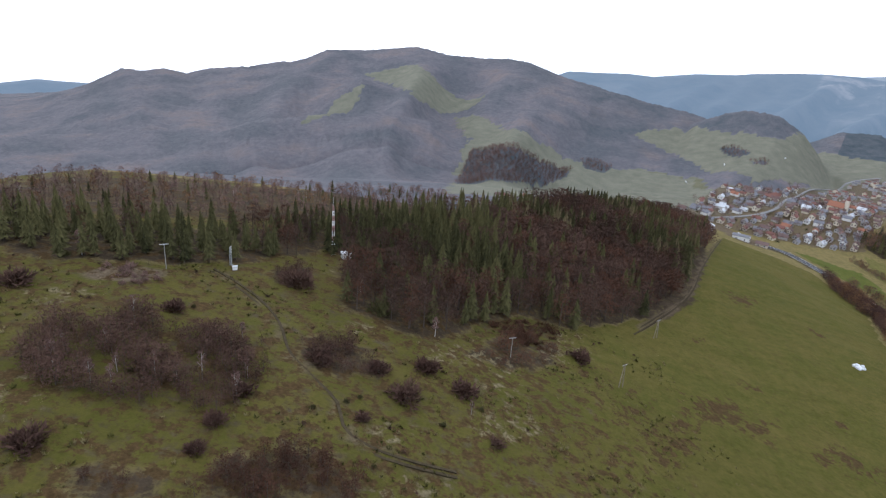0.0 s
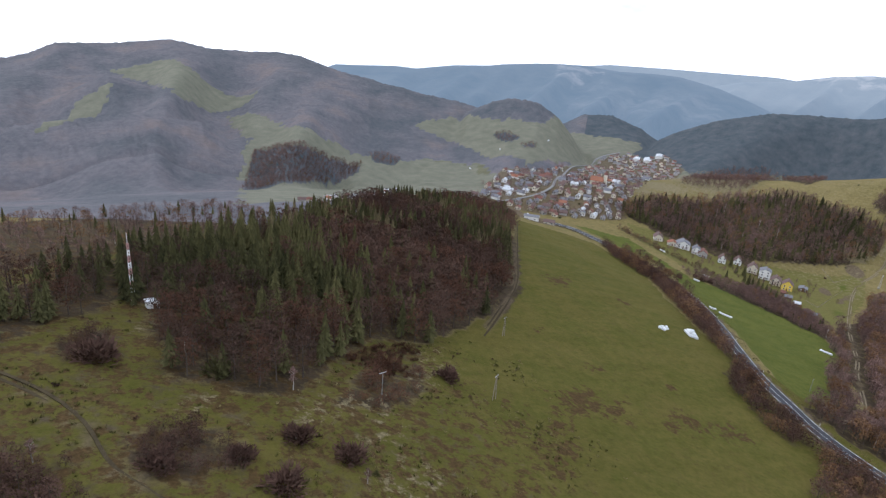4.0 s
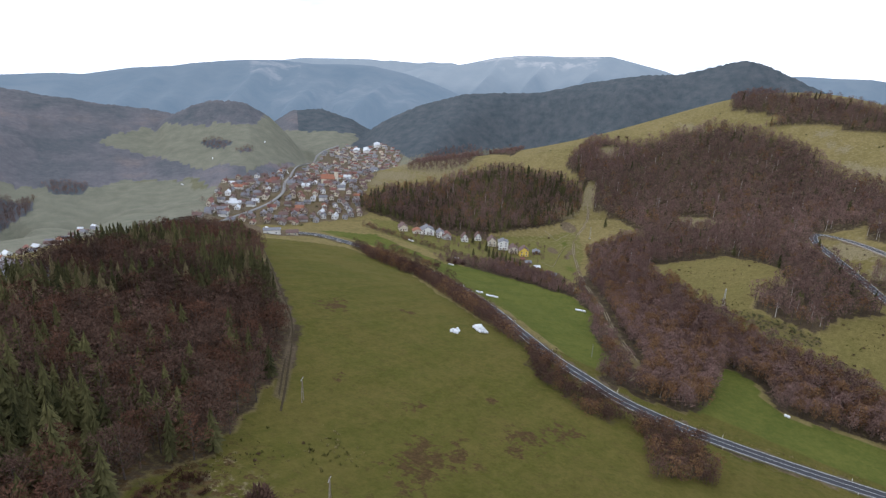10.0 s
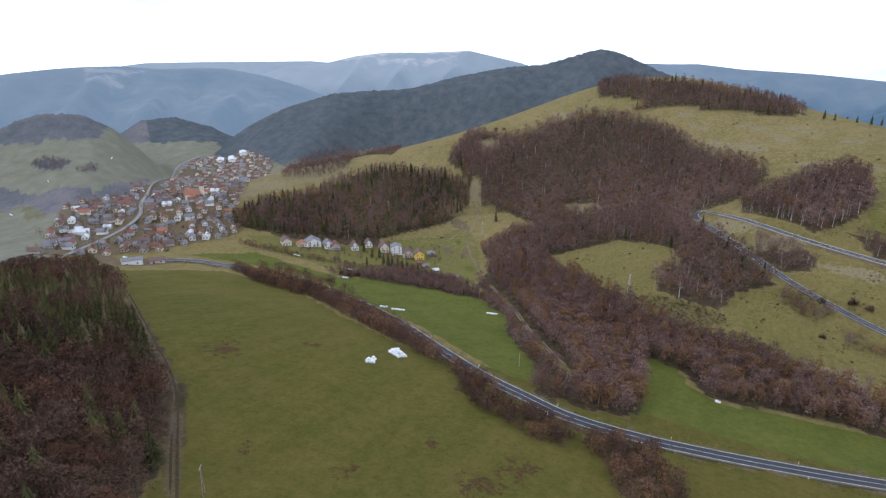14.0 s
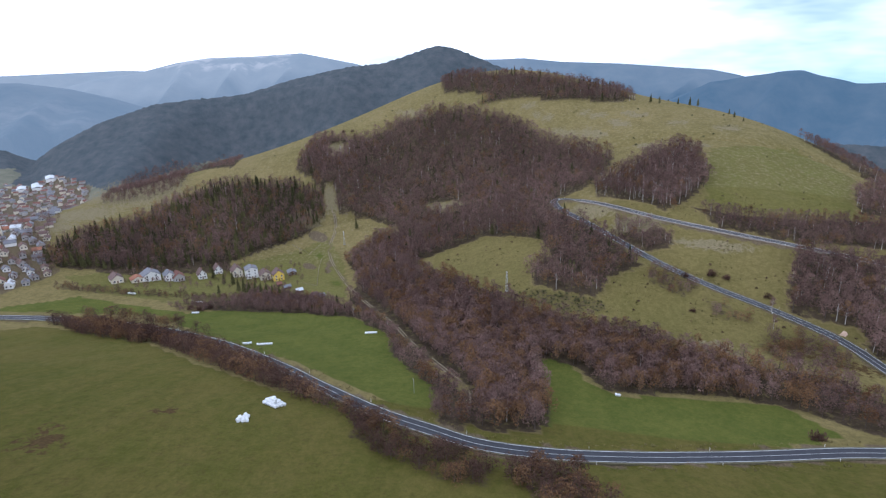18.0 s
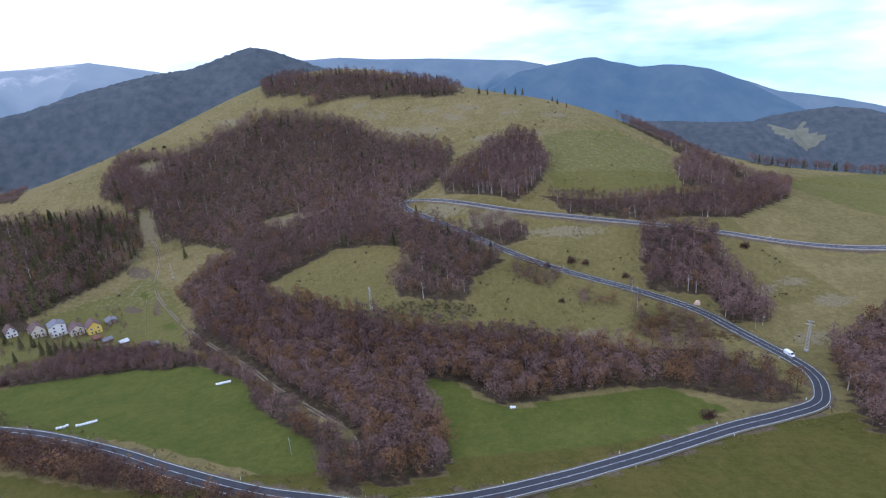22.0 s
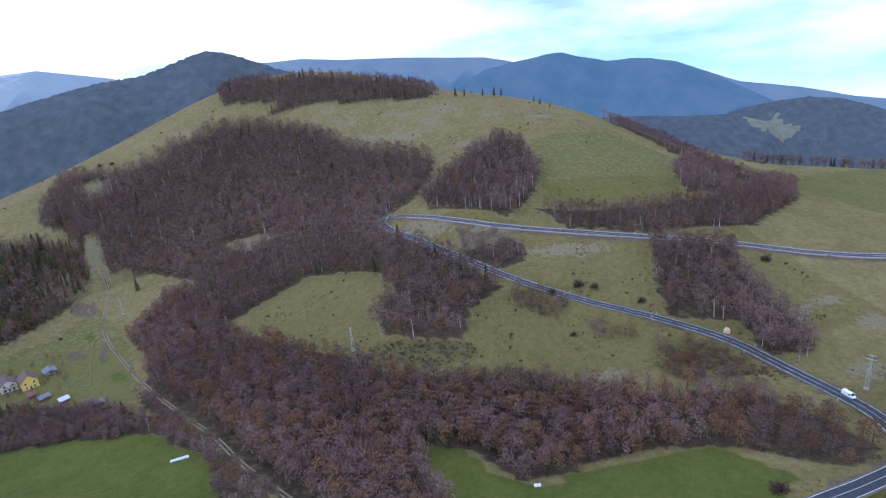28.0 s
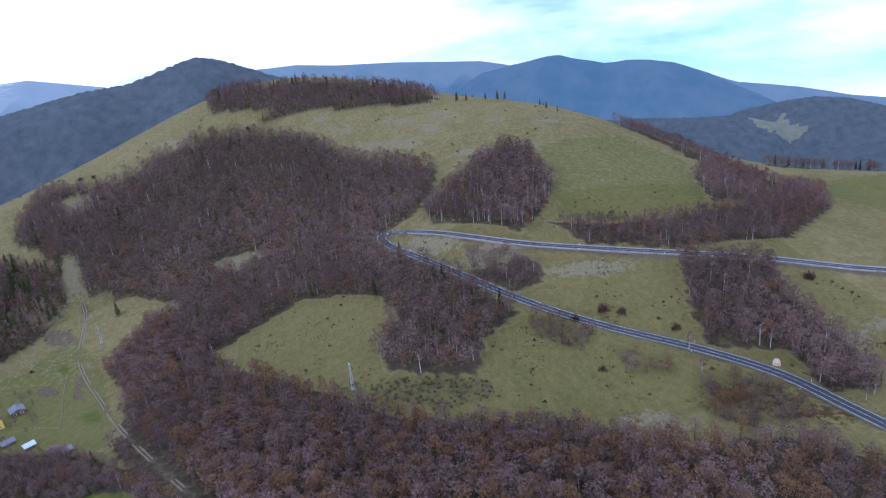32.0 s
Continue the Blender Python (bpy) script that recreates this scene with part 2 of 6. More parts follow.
# ---- plan: outlines of woods and fields, lines of roads and tracks (x, y) ----
WOODS = {
    'creek': [(569, 304), (620, 285), (580, 243), (510, 219), (459, 176), (418, 141), (384, 110), (386, 88), (365, 59), (356, 36), (342, 21), (309, 26), (310, 50), (316, 66), (308, 81), (328, 100), (348, 113), (336, 125), (287, 120), (254, 122), (248, 140), (250, 156), (298, 158), (333, 187), (369, 207), (399, 223), (450, 264), (518, 276)],
    'creek_east': [(403, 131), (398, 116), (378, 87), (362, 60), (345, 11), (335, -21), (302, -38), (281, -38), (273, -18), (286, -9), (302, 10), (311, 34), (308, 65), (307, 94), (330, 104), (343, 124), (372, 138)],
    'creek_south': [(462, 204), (424, 181), (403, 135), (343, 126), (283, 122), (254, 125), (262, 153), (289, 155), (318, 170), (381, 208), (426, 221)],
    'hillside': [(798, 423), (828, 404), (803, 359), (828, 310), (847, 260), (831, 201), (802, 144), (752, 110), (709, 67), (664, 49), (630, 58), (600, 84), (597, 108), (573, 113), (508, 81), (475, 63), (450, 54), (439, 76), (414, 86), (438, 128), (462, 129), (483, 115), (509, 120), (553, 166), (546, 198), (535, 219), (542, 251), (606, 284), (628, 263), (661, 308), (670, 344), (698, 365), (751, 407)],
    'grove': [(609, 73), (628, 42), (668, -13), (652, -25), (582, -21), (551, -6), (524, 24), (549, 45), (577, 73)],
    'roadstrip': [(527, 5), (510, -35), (514, -84), (529, -143), (584, -232), (577, -254), (526, -212), (476, -133), (476, -64), (497, -7)],
    'knob': [(576, -133), (622, -177), (583, -201), (540, -166), (532, -119)],
    'clump': [(466, -50), (458, -110), (430, -87), (373, -82), (349, -71), (351, -49), (383, -52), (399, -24), (428, -31)],
    'eastwood': [(327, -115), (359, -169), (236, -38), (244, -32), (279, -51), (313, -73)],
    'hairpin_bush': [(520, 66), (511, 41), (488, 27), (471, 30), (469, 49), (491, 64)],
    'verge_a': [(446, 52), (439, 35), (420, 21), (412, 33), (425, 50)],
    'verge_b': [(418, 23), (391, -2), (383, -2), (394, 22)],
    'layby_bush': [(377, 2), (379, -17), (364, -36), (344, -37), (345, -5), (361, 6)],
    'west_wood': [(486, 555), (547, 570), (607, 533), (669, 524), (713, 498), (721, 410), (704, 371), (672, 351), (622, 362), (584, 390), (548, 410), (522, 440), (500, 480), (486, 520)],
    'knoll_wood': [(634, 601), (828, 712), (954, 715), (991, 679), (705, 545), (657, 559)],
    'knoll_small': [(988, 690), (1058, 668), (842, 531), (773, 513), (802, 568)],
    'gap_wood': [(749, 419), (795, 426), (846, 421), (812, 350), (779, 331), (756, 346), (743, 364), (737, 401)],
    'stream_bush': [(446, 394), (462, 369), (473, 339), (464, 290), (438, 269), (429, 296), (431, 339), (429, 377)],
    'hedge': [(375, 449), (393, 428), (388, 377), (373, 346), (343, 298), (297, 244), (262, 202), (236, 176), (230, 181), (249, 204), (270, 247), (297, 290), (329, 337), (347, 399)],
    'hedge_low': [(218, 138), (231, 126), (223, 110), (206, 103), (195, 101), (181, 118), (196, 125)],
    'hedge_mid': [(242, 198), (232, 171), (227, 150), (218, 140), (205, 143), (206, 158), (214, 173), (229, 196)],
    'meadow_bush': [(-74, 109), (-78, 124), (-73, 134), (-62, 139), (-52, 131), (-45, 136), (-32, 136), (-28, 125), (-30, 111), (-36, 103), (-44, 108), (-50, 101), (-60, 104), (-66, 102)],
    'bush_b': [(-24, 140), (-19, 147), (-7, 144), (-1, 139), (-3, 131), (-14, 129), (-22, 133)],
    'bush_c': [(-38, 182), (-31, 191), (-24, 187), (-26, 176), (-35, 173)],
    'bush_front': [(-32, 82), (-31, 93), (-22, 96), (-13, 98), (-4, 95), (-3, 88), (-18, 84)],
    'bush_front_b': [(-51, 78), (-50, 84), (-44, 87), (-39, 84), (-38, 80)],
    'forest_front': [(24, 160), (43, 182), (64, 190), (55, 168), (37, 156)],
    'ridge_wood': [(885, 252), (876, 221), (864, 188), (842, 201), (842, 181), (853, 153), (839, 100), (831, 46), (829, 3), (904, 15), (906, 58), (914, 112), (928, 165), (917, 193), (939, 200), (951, 233), (960, 264)],
    'field_wood_a': [(78, 692), (99, 660), (123, 650), (142, 671), (195, 758), (244, 795), (264, 838), (231, 840), (190, 815), (156, 790), (145, 850), (117, 850)],
    'field_wood_b': [(290, 887), (322, 881), (335, 861), (315, 833), (282, 835)],
    'field_wood_c': [(533, 933), (551, 913), (550, 865), (526, 861), (522, 901)],
    'field_wood_d': [(530, 838), (560, 837), (545, 817), (524, 822)],
    'town_edge': [(509, 577), (536, 545), (549, 493), (577, 454), (534, 456), (507, 502), (487, 546)],
    'stream_bush_b': [(453, 363), (492, 349), (485, 322), (464, 285), (426, 244), (396, 214), (382, 196), (360, 199), (403, 235), (416, 261), (429, 296), (435, 330)],
    'field_island': [(435, 402), (449, 397), (442, 373), (426, 367), (424, 386)],
    'forest_scrub': [(34, 185), (41, 193), (63, 202), (66, 195), (52, 175)],
    'house_hedge': [(455, 515), (459, 459), (468, 406), (477, 360), (461, 345), (457, 400), (447, 455), (443, 505)],
    'creek_west': [(433, 266), (411, 237), (379, 212), (330, 186), (286, 157), (253, 151), (237, 151), (248, 166), (282, 170), (298, 181), (339, 205), (369, 213), (399, 238)],
    'orchard': [(491, 515), (513, 486), (531, 442), (548, 409), (531, 396), (509, 434), (485, 482)],
    'house_bush': [(494, 368), (492, 344), (467, 310), (450, 282), (434, 260), (412, 261), (426, 290), (444, 323), (461, 348)],
    'left_scrub': [(-81, 152), (-79, 163), (-65, 168), (-62, 157), (-71, 150)],
    'scrub': [(426, 142), (434, 127), (411, 84), (398, 81), (399, 109)],
}
FIELDS = {
    'field_g': [(341, 126), (342, 110), (316, 101), (302, 89), (307, 50), (304, 14), (279, 2), (269, 18), (255, 66), (245, 118), (259, 123), (307, 123)],
    'field_e': [(389, 514), (434, 475), (421, 378), (437, 354), (429, 266), (391, 225), (349, 203), (294, 172), (248, 166), (275, 204), (307, 246), (339, 300), (411, 394), (394, 453)],
    'upper_green': [(573, -13), (650, -36), (677, -125), (614, -154), (579, -134), (527, -116), (516, -37), (531, -6)],
    'big_meadow': [(307, 498), (360, 446), (353, 373), (293, 292), (242, 196), (224, 164), (183, 120), (104, 214), (164, 282), (202, 344)],
    'mount_meadow': [(-60, 1288), (32, 1318), (73, 1218), (181, 1170), (154, 1126), (67, 1065), (33, 1021), (-1, 1199)],
    'mid_meadow': [(111, 1076), (161, 1005), (192, 864), (162, 847), (190, 806), (244, 857), (245, 819), (216, 791), (162, 753), (139, 845), (114, 926)],
    'slope_field': [(427, 1039), (529, 1083), (557, 981), (618, 908), (845, 1113), (920, 1010), (964, 1006), (852, 919), (733, 870), (600, 810), (500, 768), (470, 840), (474, 950)],
    'valley_field': [(74, 531), (217, 793), (269, 855), (317, 841), (396, 852), (443, 811), (428, 751), (332, 656), (170, 564), (87, 482)],
    'east_field': [(578, -227), (593, -270), (605, -319), (614, -375), (1046, -921), (454, -268), (495, -251), (554, -239)],
    'dome_field': [(1289, -749), (1331, -863), (1243, -860), (1224, -782), (1248, -743)],
    'mount_strip': [(-127, 861), (-101, 1062), (-45, 1099), (-14, 1209), (-60, 1048), (-92, 888)],
    'valley_foot': [(38, 417), (60, 560), (75, 690), (112, 890), (150, 890), (180, 870), (238, 895), (312, 859), (394, 846), (441, 647), (301, 575), (187, 558), (86, 460)],
    'valley_left': [(42, 445), (100, 640), (123, 625), (173, 722), (230, 793), (288, 805), (369, 864), (430, 815), (407, 735), (303, 686), (220, 640), (102, 525)],
    'garden': [(600, 352), (625, 338), (560, 300), (462, 268), (465, 296), (440, 380), (446, 470), (470, 520), (500, 480), (540, 410)],
}
LINES = {
    'road_w': [(381, 444), (380, 405), (367, 355), (341, 305), (304, 256), (275, 221), (254, 191), (243, 167), (236, 146), (236, 120), (242, 90), (251, 57), (262, 22), (270, -4)],
    'road_n': [(397, 354), (401, 396), (377, 446), (375, 490), (358, 514)],
    'road_e': [(247, 77), (256, 40), (263, 13), (267, -13), (271, -32), (278, -41), (293, -50), (312, -52), (344, -47), (372, -38), (398, -16), (426, 17), (456, 45), (492, 68), (542, 93), (572, 106), (588, 109), (591, 100), (568, 80), (514, 32), (483, -23), (458, -99), (435, -149), (422, -184), (413, -225)],
    'track_w': [(-54, 173), (-45, 166), (-37, 158), (-30, 147), (-25, 133), (-18, 124), (-12, 117), (-9, 107), (-2, 103), (7, 102), (17, 102)],
    'track_c': [(680, 351), (644, 336), (587, 325), (522, 292), (476, 267), (426, 237), (388, 213), (356, 196), (314, 170), (289, 157), (261, 155)],
    'track_m': [(298, 485), (197, 334), (160, 278), (123, 237), (103, 216)],
    'town': [(316, 604), (439, 745), (519, 743), (611, 803), (760, 895), (850, 925), (872, 847), (814, 752), (621, 643), (541, 588), (499, 560), (482, 525), (430, 532), (364, 546), (338, 567)],
    'street': [(439, 631), (494, 685), (616, 806), (743, 897), (828, 930), (909, 987)],
    'houses': [(469, 471), (475, 456), (484, 450), (489, 436), (491, 429), (503, 414), (518, 407), (518, 389), (518, 375), (517, 362), (516, 349), (530, 342)],
}


def inside(poly, x, y):
    hit = np.zeros(len(x), bool)
    for (ax, ay), (bx, by) in zip(poly, poly[1:] + poly[:1]):
        if ay != by:
            hit ^= ((ay > y) != (by > y)) & (x < (bx - ax) * (y - ay) / (by - ay) + ax)
    return hit


def curve(points, gap):
    """Evenly spaced points along a smooth curve through the given ones."""
    p = np.array(points, float)
    p = np.vstack([2 * p[0] - p[1], p, 2 * p[-1] - p[-2]])
    out = []
    for i in range(1, len(p) - 2):
        for s in np.linspace(0, 1, 12, endpoint=False):
            out.append(0.5 * (2 * p[i] + (p[i + 1] - p[i - 1]) * s + (2 * p[i - 1] - 5 * p[i] + 4 * p[i + 1] - p[i + 2]) * s**2 + (3 * p[i] - p[i - 1] - 3 * p[i + 1] + p[i + 2]) * s**3))
    out = np.array(out + [p[-2]])
    far = np.r_[0, np.cumsum(np.hypot(*np.diff(out, axis=0).T))]
    at = np.arange(0, far[-1], gap)
    return np.stack([np.interp(at, far, out[:, 0]), np.interp(at, far, out[:, 1])], 1)


def off_line(line, x, y):
    best = np.full(len(x), 1e9)
    for a, b in zip(line, line[1:]):
        dx, dy = b - a
        s = np.clip(((x - a[0]) * dx + (y - a[1]) * dy) / (dx * dx + dy * dy + 1e-9), 0, 1)
        best = np.minimum(best, np.hypot(x - a[0] - s * dx, y - a[1] - s * dy))
    return best


# ---- materials ----
def material(name, rough=0.9, metal=0.0):
    m = bpy.data.materials.new(name)
    m.use_nodes = True
    b = m.node_tree.nodes["Principled BSDF"]
    b.inputs["Roughness"].default_value, b.inputs["Metallic"].default_value = rough, metal
    b.inputs["Specular IOR Level"].default_value = 0.25 if rough < 0.93 else 0.06
    return m, m.node_tree.nodes, m.node_tree.links, b


def noise_node(n, l, scale, detail=3, coord=None, rough=0.6):
    t = n.new("ShaderNodeTexNoise")
    t.inputs["Scale"].default_value, t.inputs["Detail"].default_value, t.inputs["Roughness"].default_value = scale, detail, rough
    if coord:
        l.new(coord, t.inputs["Vector"])
    return t.outputs["Fac"]


def ramp(n, l, fac, *stops):
    r = n.new("ShaderNodeValToRGB")
    while len(r.color_ramp.elements) < len(stops):
        r.color_ramp.elements.new(0.5)
    for e, (pos, col) in zip(r.color_ramp.elements, stops):
        e.position, e.color = pos, (*col, 1)
    l.new(fac, r.inputs["Fac"])
    return r.outputs["Color"]


def mixed(n, l, fac, a, b, kind="MIX"):
    m = n.new("ShaderNodeMix")
    m.data_type, m.blend_type = "RGBA", kind
    for socket, v in ((m.inputs[0], fac), (m.inputs[6], a), (m.inputs[7], b)):
        if isinstance(v, (int, float)):
            socket.default_value = v
        elif isinstance(v, tuple):
            socket.default_value = (*v, 1)
        else:
            l.new(v, socket)
    return m.outputs[2]


def plain(name, colour, rough=0.8, metal=0.0, scale=3.0, spread=0.25, bump=0.0, obj=True):
    m, n, l, b = material(name, rough, metal)
    co = n.new("ShaderNodeTexCoord").outputs["Object"]
    f = noise_node(n, l, scale, 4, co)
    f2 = noise_node(n, l, scale * 9, 2, co)
    dark, light = tuple(c * (1 - spread) for c in colour), tuple(min(1, c * (1 + spread)) for c in colour)
    c = ramp(n, l, f, (0.3, dark), (0.7, light))
    c = mixed(n, l, 0.35, c, ramp(n, l, f2, (0.35, dark), (0.65, light)))
    l.new(c, b.inputs["Base Color"])
    if bump:
        k = n.new("ShaderNodeBump")
        k.inputs["Strength"].default_value = bump
        l.new(f2, k.inputs["Height"])
        l.new(k.outputs[0], b.inputs["Normal"])
    return m


def tinted(name, dark, light, rough=0.95, own=0.3):
    """Foliage or twigs: from dark to light by each plant's own tint."""
    m, n, l, b = material(name, rough)
    a = n.new("ShaderNodeAttribute")
    a.attribute_name = "tint"
    c = ramp(n, l, a.outputs["Fac"], (0.0, dark), (1.0, light))
    g = n.new("ShaderNodeNewGeometry")
    c = mixed(n, l, own, c, ramp(n, l, g.outputs["Random Per Island"], (0.0, tuple(v * 0.55 for v in dark)), (1.0, tuple(v * 1.3 for v in light))))
    l.new(c, b.inputs["Base Color"])
    return m


TWIG = tinted("bare_twigs", (0.084, 0.051, 0.044), (0.210, 0.134, 0.113))
RUSSET = tinted("russet_leaves", (0.096, 0.049, 0.026), (0.21, 0.120, 0.060))
BEECH = tinted("beech_twigs", (0.036, 0.022, 0.017), (0.116, 0.070, 0.051))
COPPER = tinted("copper_leaves", (0.046, 0.023, 0.016), (0.118, 0.060, 0.038))
BRUSH = tinted("brushwood", (0.050, 0.027, 0.021), (0.124, 0.074, 0.055))
NEEDLE = tinted("needles", (0.020, 0.022, 0.010), (0.114, 0.104, 0.042))
LARCH = tinted("faded_needles", (0.10, 0.080, 0.042), (0.165, 0.135, 0.070))
BIRCH = tinted("birch_bark", (0.25, 0.225, 0.20), (0.40, 0.37, 0.335))
SCRUB = tinted("dull_green_scrub", (0.056, 0.060, 0.028), (0.108, 0.106, 0.050))


def canopy_height(n, l, fac):
    """Wooded ground is far rougher than grass."""
    a = n.new("ShaderNodeMath")
    a.operation = "MULTIPLY"
    a.inputs[1].default_value = 3.2
    l.new(fac, a.inputs[0])
    return a.outputs[0]


def ground_material():
    m, n, l, b = material("grass_and_soil", 1.0)
    co = n.new("ShaderNodeNewGeometry").outputs["Position"]
    fine, mid, big = noise_node(n, l, 0.9, 5, co, 0.7), noise_node(n, l, 0.06, 5, co), noise_node(n, l, 0.011, 4, co)
    one, two = n.new("ShaderNodeVertexColor"), n.new("ShaderNodeVertexColor")
    one.layer_name, two.layer_name = "cover", "cover_b"
    s1, s2 = n.new("ShaderNodeSeparateColor"), n.new("ShaderNodeSeparateColor")
    l.new(one.outputs[0], s1.inputs[0])
    l.new(two.outputs[0], s2.inputs[0])

    def edge(sock, noise, amount=0.5):
        a = n.new("ShaderNodeMath")
        a.operation = "MULTIPLY_ADD"
        l.new(noise, a.inputs[0])
        a.inputs[1].default_value = amount
        l.new(sock, a.inputs[2])
        r = n.new("ShaderNodeMapRange")
        r.inputs[1].default_value, r.inputs[2].default_value = 0.5 + amount / 2 - 0.18, 0.5 + amount / 2 + 0.18
        l.new(a.outputs[0], r.inputs[0])
        return r.outputs[0]

    def where(sock, fac):
        a, t = n.new("ShaderNodeMath"), n.new("ShaderNodeMath")
        a.operation = t.operation = "MULTIPLY"
        a.use_clamp = True
        l.new(sock, a.inputs[0])
        a.inputs[1].default_value = 5.0
        l.new(a.outputs[0], t.inputs[0])
        l.new(fac, t.inputs[1])
        return t.outputs[0]

    tuft = noise_node(n, l, 0.28, 4, co, 0.7)
    c = ramp(n, l, mid, (0.30, (0.120, 0.102, 0.044)), (0.52, (0.170, 0.142, 0.068)), (0.72, (0.222, 0.183, 0.104)))
    c = mixed(n, l, 0.45, c, ramp(n, l, big, (0.35, (0.111, 0.105, 0.045)), (0.68, (0.195, 0.162, 0.090))))
    c = mixed(n, l, 0.28, c, ramp(n, l, tuft, (0.38, (0.050, 0.046, 0.015)), (0.62, (0.200, 0.165, 0.080))))
    lush = ramp(n, l, mid, (0.3, (0.060, 0.078, 0.018)), (0.7, (0.092, 0.104, 0.027)))
    lush = mixed(n, l, 0.25, lush, ramp(n, l, tuft, (0.38, (0.048, 0.066, 0.015)), (0.62, (0.125, 0.122, 0.038))))
    c = mixed(n, l, edge(s1.outputs[1], mid, 0.35), c, lush)
    mead = mixed(n, l, 0.5, ramp(n, l, mid, (0.32, (0.062, 0.064, 0.014)), (0.7, (0.104, 0.094, 0.026))), ramp(n, l, big, (0.35, (0.060, 0.064, 0.014)), (0.65, (0.108, 0.094, 0.030))))
    swath = n.new("ShaderNodeMapping")
    swath.inputs["Rotation"].default_value, swath.inputs["Scale"].default_value = (0, 0, radians(-58)), (0.012, 0.16, 0.02)
    l.new(co, swath.inputs["Vector"])
    mead = mixed(n, l, 0.32, mead, ramp(n, l, noise_node(n, l, 1.0, 4, swath.outputs[0], 0.65), (0.36, (0.050, 0.055, 0.011)), (0.66, (0.120, 0.106, 0.038))))
    mead = mixed(n, l, 0.34, mead, ramp(n, l, tuft, (0.36, (0.036, 0.037, 0.009)), (0.64, (0.100, 0.090, 0.032))))
    mead = mixed(n, l, 0.22, mead, ramp(n, l, noise_node(n, l, 0.035, 6, co, 0.7), (0.40, (0.070, 0.084, 0.016)), (0.58, (0.122, 0.104, 0.036))))
    c = mixed(n, l, edge(s1.outputs[2], mid, 0.35), c, mead)
    c = mixed(n, l, 1.0, c, (1.06, 1.0, 0.82), "MULTIPLY")
    # distant meadows: haze put into the colour as a paler, duller green
    hazed_mead = ramp(n, l, mid, (0.3, (0.126, 0.128, 0.094)), (0.7, (0.178, 0.172, 0.130)))
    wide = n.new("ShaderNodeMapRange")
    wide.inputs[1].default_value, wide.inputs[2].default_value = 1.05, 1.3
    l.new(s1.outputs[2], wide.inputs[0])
    c = mixed(n, l, wide.outputs[0], c, hazed_mead)
    wood = noise_node(n, l, 0.13, 5, co, 0.75)
    floor = ramp(n, l, wood, (0.32, (0.034, 0.025, 0.016)), (0.68, (0.082, 0.060, 0.038)))
    near_wood = n.new("ShaderNodeMath")
    near_wood.operation = "MULTIPLY_ADD"
    l.new(wide.outputs[0], near_wood.inputs[0])
    near_wood.inputs[1].default_value = -1.0
    near_wood.inputs[2].default_value = 1.0
    shaggy = n.new("ShaderNodeMath")
    shaggy.operation = "MULTIPLY"
    l.new(edge(s1.outputs[0], tuft, 1.6), shaggy.inputs[0])
    l.new(near_wood.outputs[0], shaggy.inputs[1])
    c = mixed(n, l, shaggy.outputs[0], c, floor)
    # bare woods far off, greyed and blued in the colour to imitate haze
    hazed_wood = ramp(n, l, wood, (0.32, (0.088, 0.088, 0.099)), (0.68, (0.176, 0.160, 0.165)))
    hazed_wood = mixed(n, l, 0.45, hazed_wood, ramp(n, l, big, (0.40, (0.066, 0.082, 0.092)), (0.54, (0.142, 0.134, 0.146)), (0.68, (0.205, 0.158, 0.142))))
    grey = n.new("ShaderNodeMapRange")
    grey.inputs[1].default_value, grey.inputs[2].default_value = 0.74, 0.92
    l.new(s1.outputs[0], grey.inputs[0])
    c = mixed(n, l, grey.outputs[0], c, hazed_wood)
    # dark conifer woods on the hills, their haze painted in as a blue tint
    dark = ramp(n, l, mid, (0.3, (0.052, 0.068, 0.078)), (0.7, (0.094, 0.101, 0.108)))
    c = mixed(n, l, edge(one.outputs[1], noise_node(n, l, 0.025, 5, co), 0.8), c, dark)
    soil = ramp(n, l, fine, (0.3, (0.075, 0.055, 0.034)), (0.7, (0.15, 0.115, 0.075)))
    c = mixed(n, l, edge(s2.outputs[0], mid, 0.3), c, soil)
    tan = ramp(n, l, fine, (0.3, (0.136, 0.113, 0.059)), (0.7, (0.212, 0.174, 0.102)))
    c = mixed(n, l, where(s2.outputs[1], edge(s2.outputs[1], tuft, 4.0)), c, tan)
    rust = ramp(n, l, fine, (0.3, (0.046, 0.029, 0.012)), (0.7, (0.088, 0.056, 0.024)))
    c = mixed(n, l, where(s2.outputs[2], edge(s2.outputs[2], noise_node(n, l, 0.26, 6, co, 0.75), 5.5)), c, rust)
    c = mixed(n, l, 0.4, c, ramp(n, l, fine, (0.25, (0.28, 0.28, 0.28)), (0.75, (0.72, 0.72, 0.72))), "OVERLAY")
    l.new(c, b.inputs["Base Color"])
    k = n.new("ShaderNodeBump")
    k.inputs["Strength"].default_value, k.inputs["Distance"].default_value = 0.8, 0.6
    relief = n.new("ShaderNodeMath")
    relief.operation = "MULTIPLY_ADD"
    l.new(s1.outputs[0], relief.inputs[0])
    l.new(canopy_height(n, l, wood), relief.inputs[1])
    l.new(fine, relief.inputs[2])
    l.new(relief.outputs[0], k.inputs["Height"])
    l.new(k.outputs[0], b.inputs["Normal"])
    return m


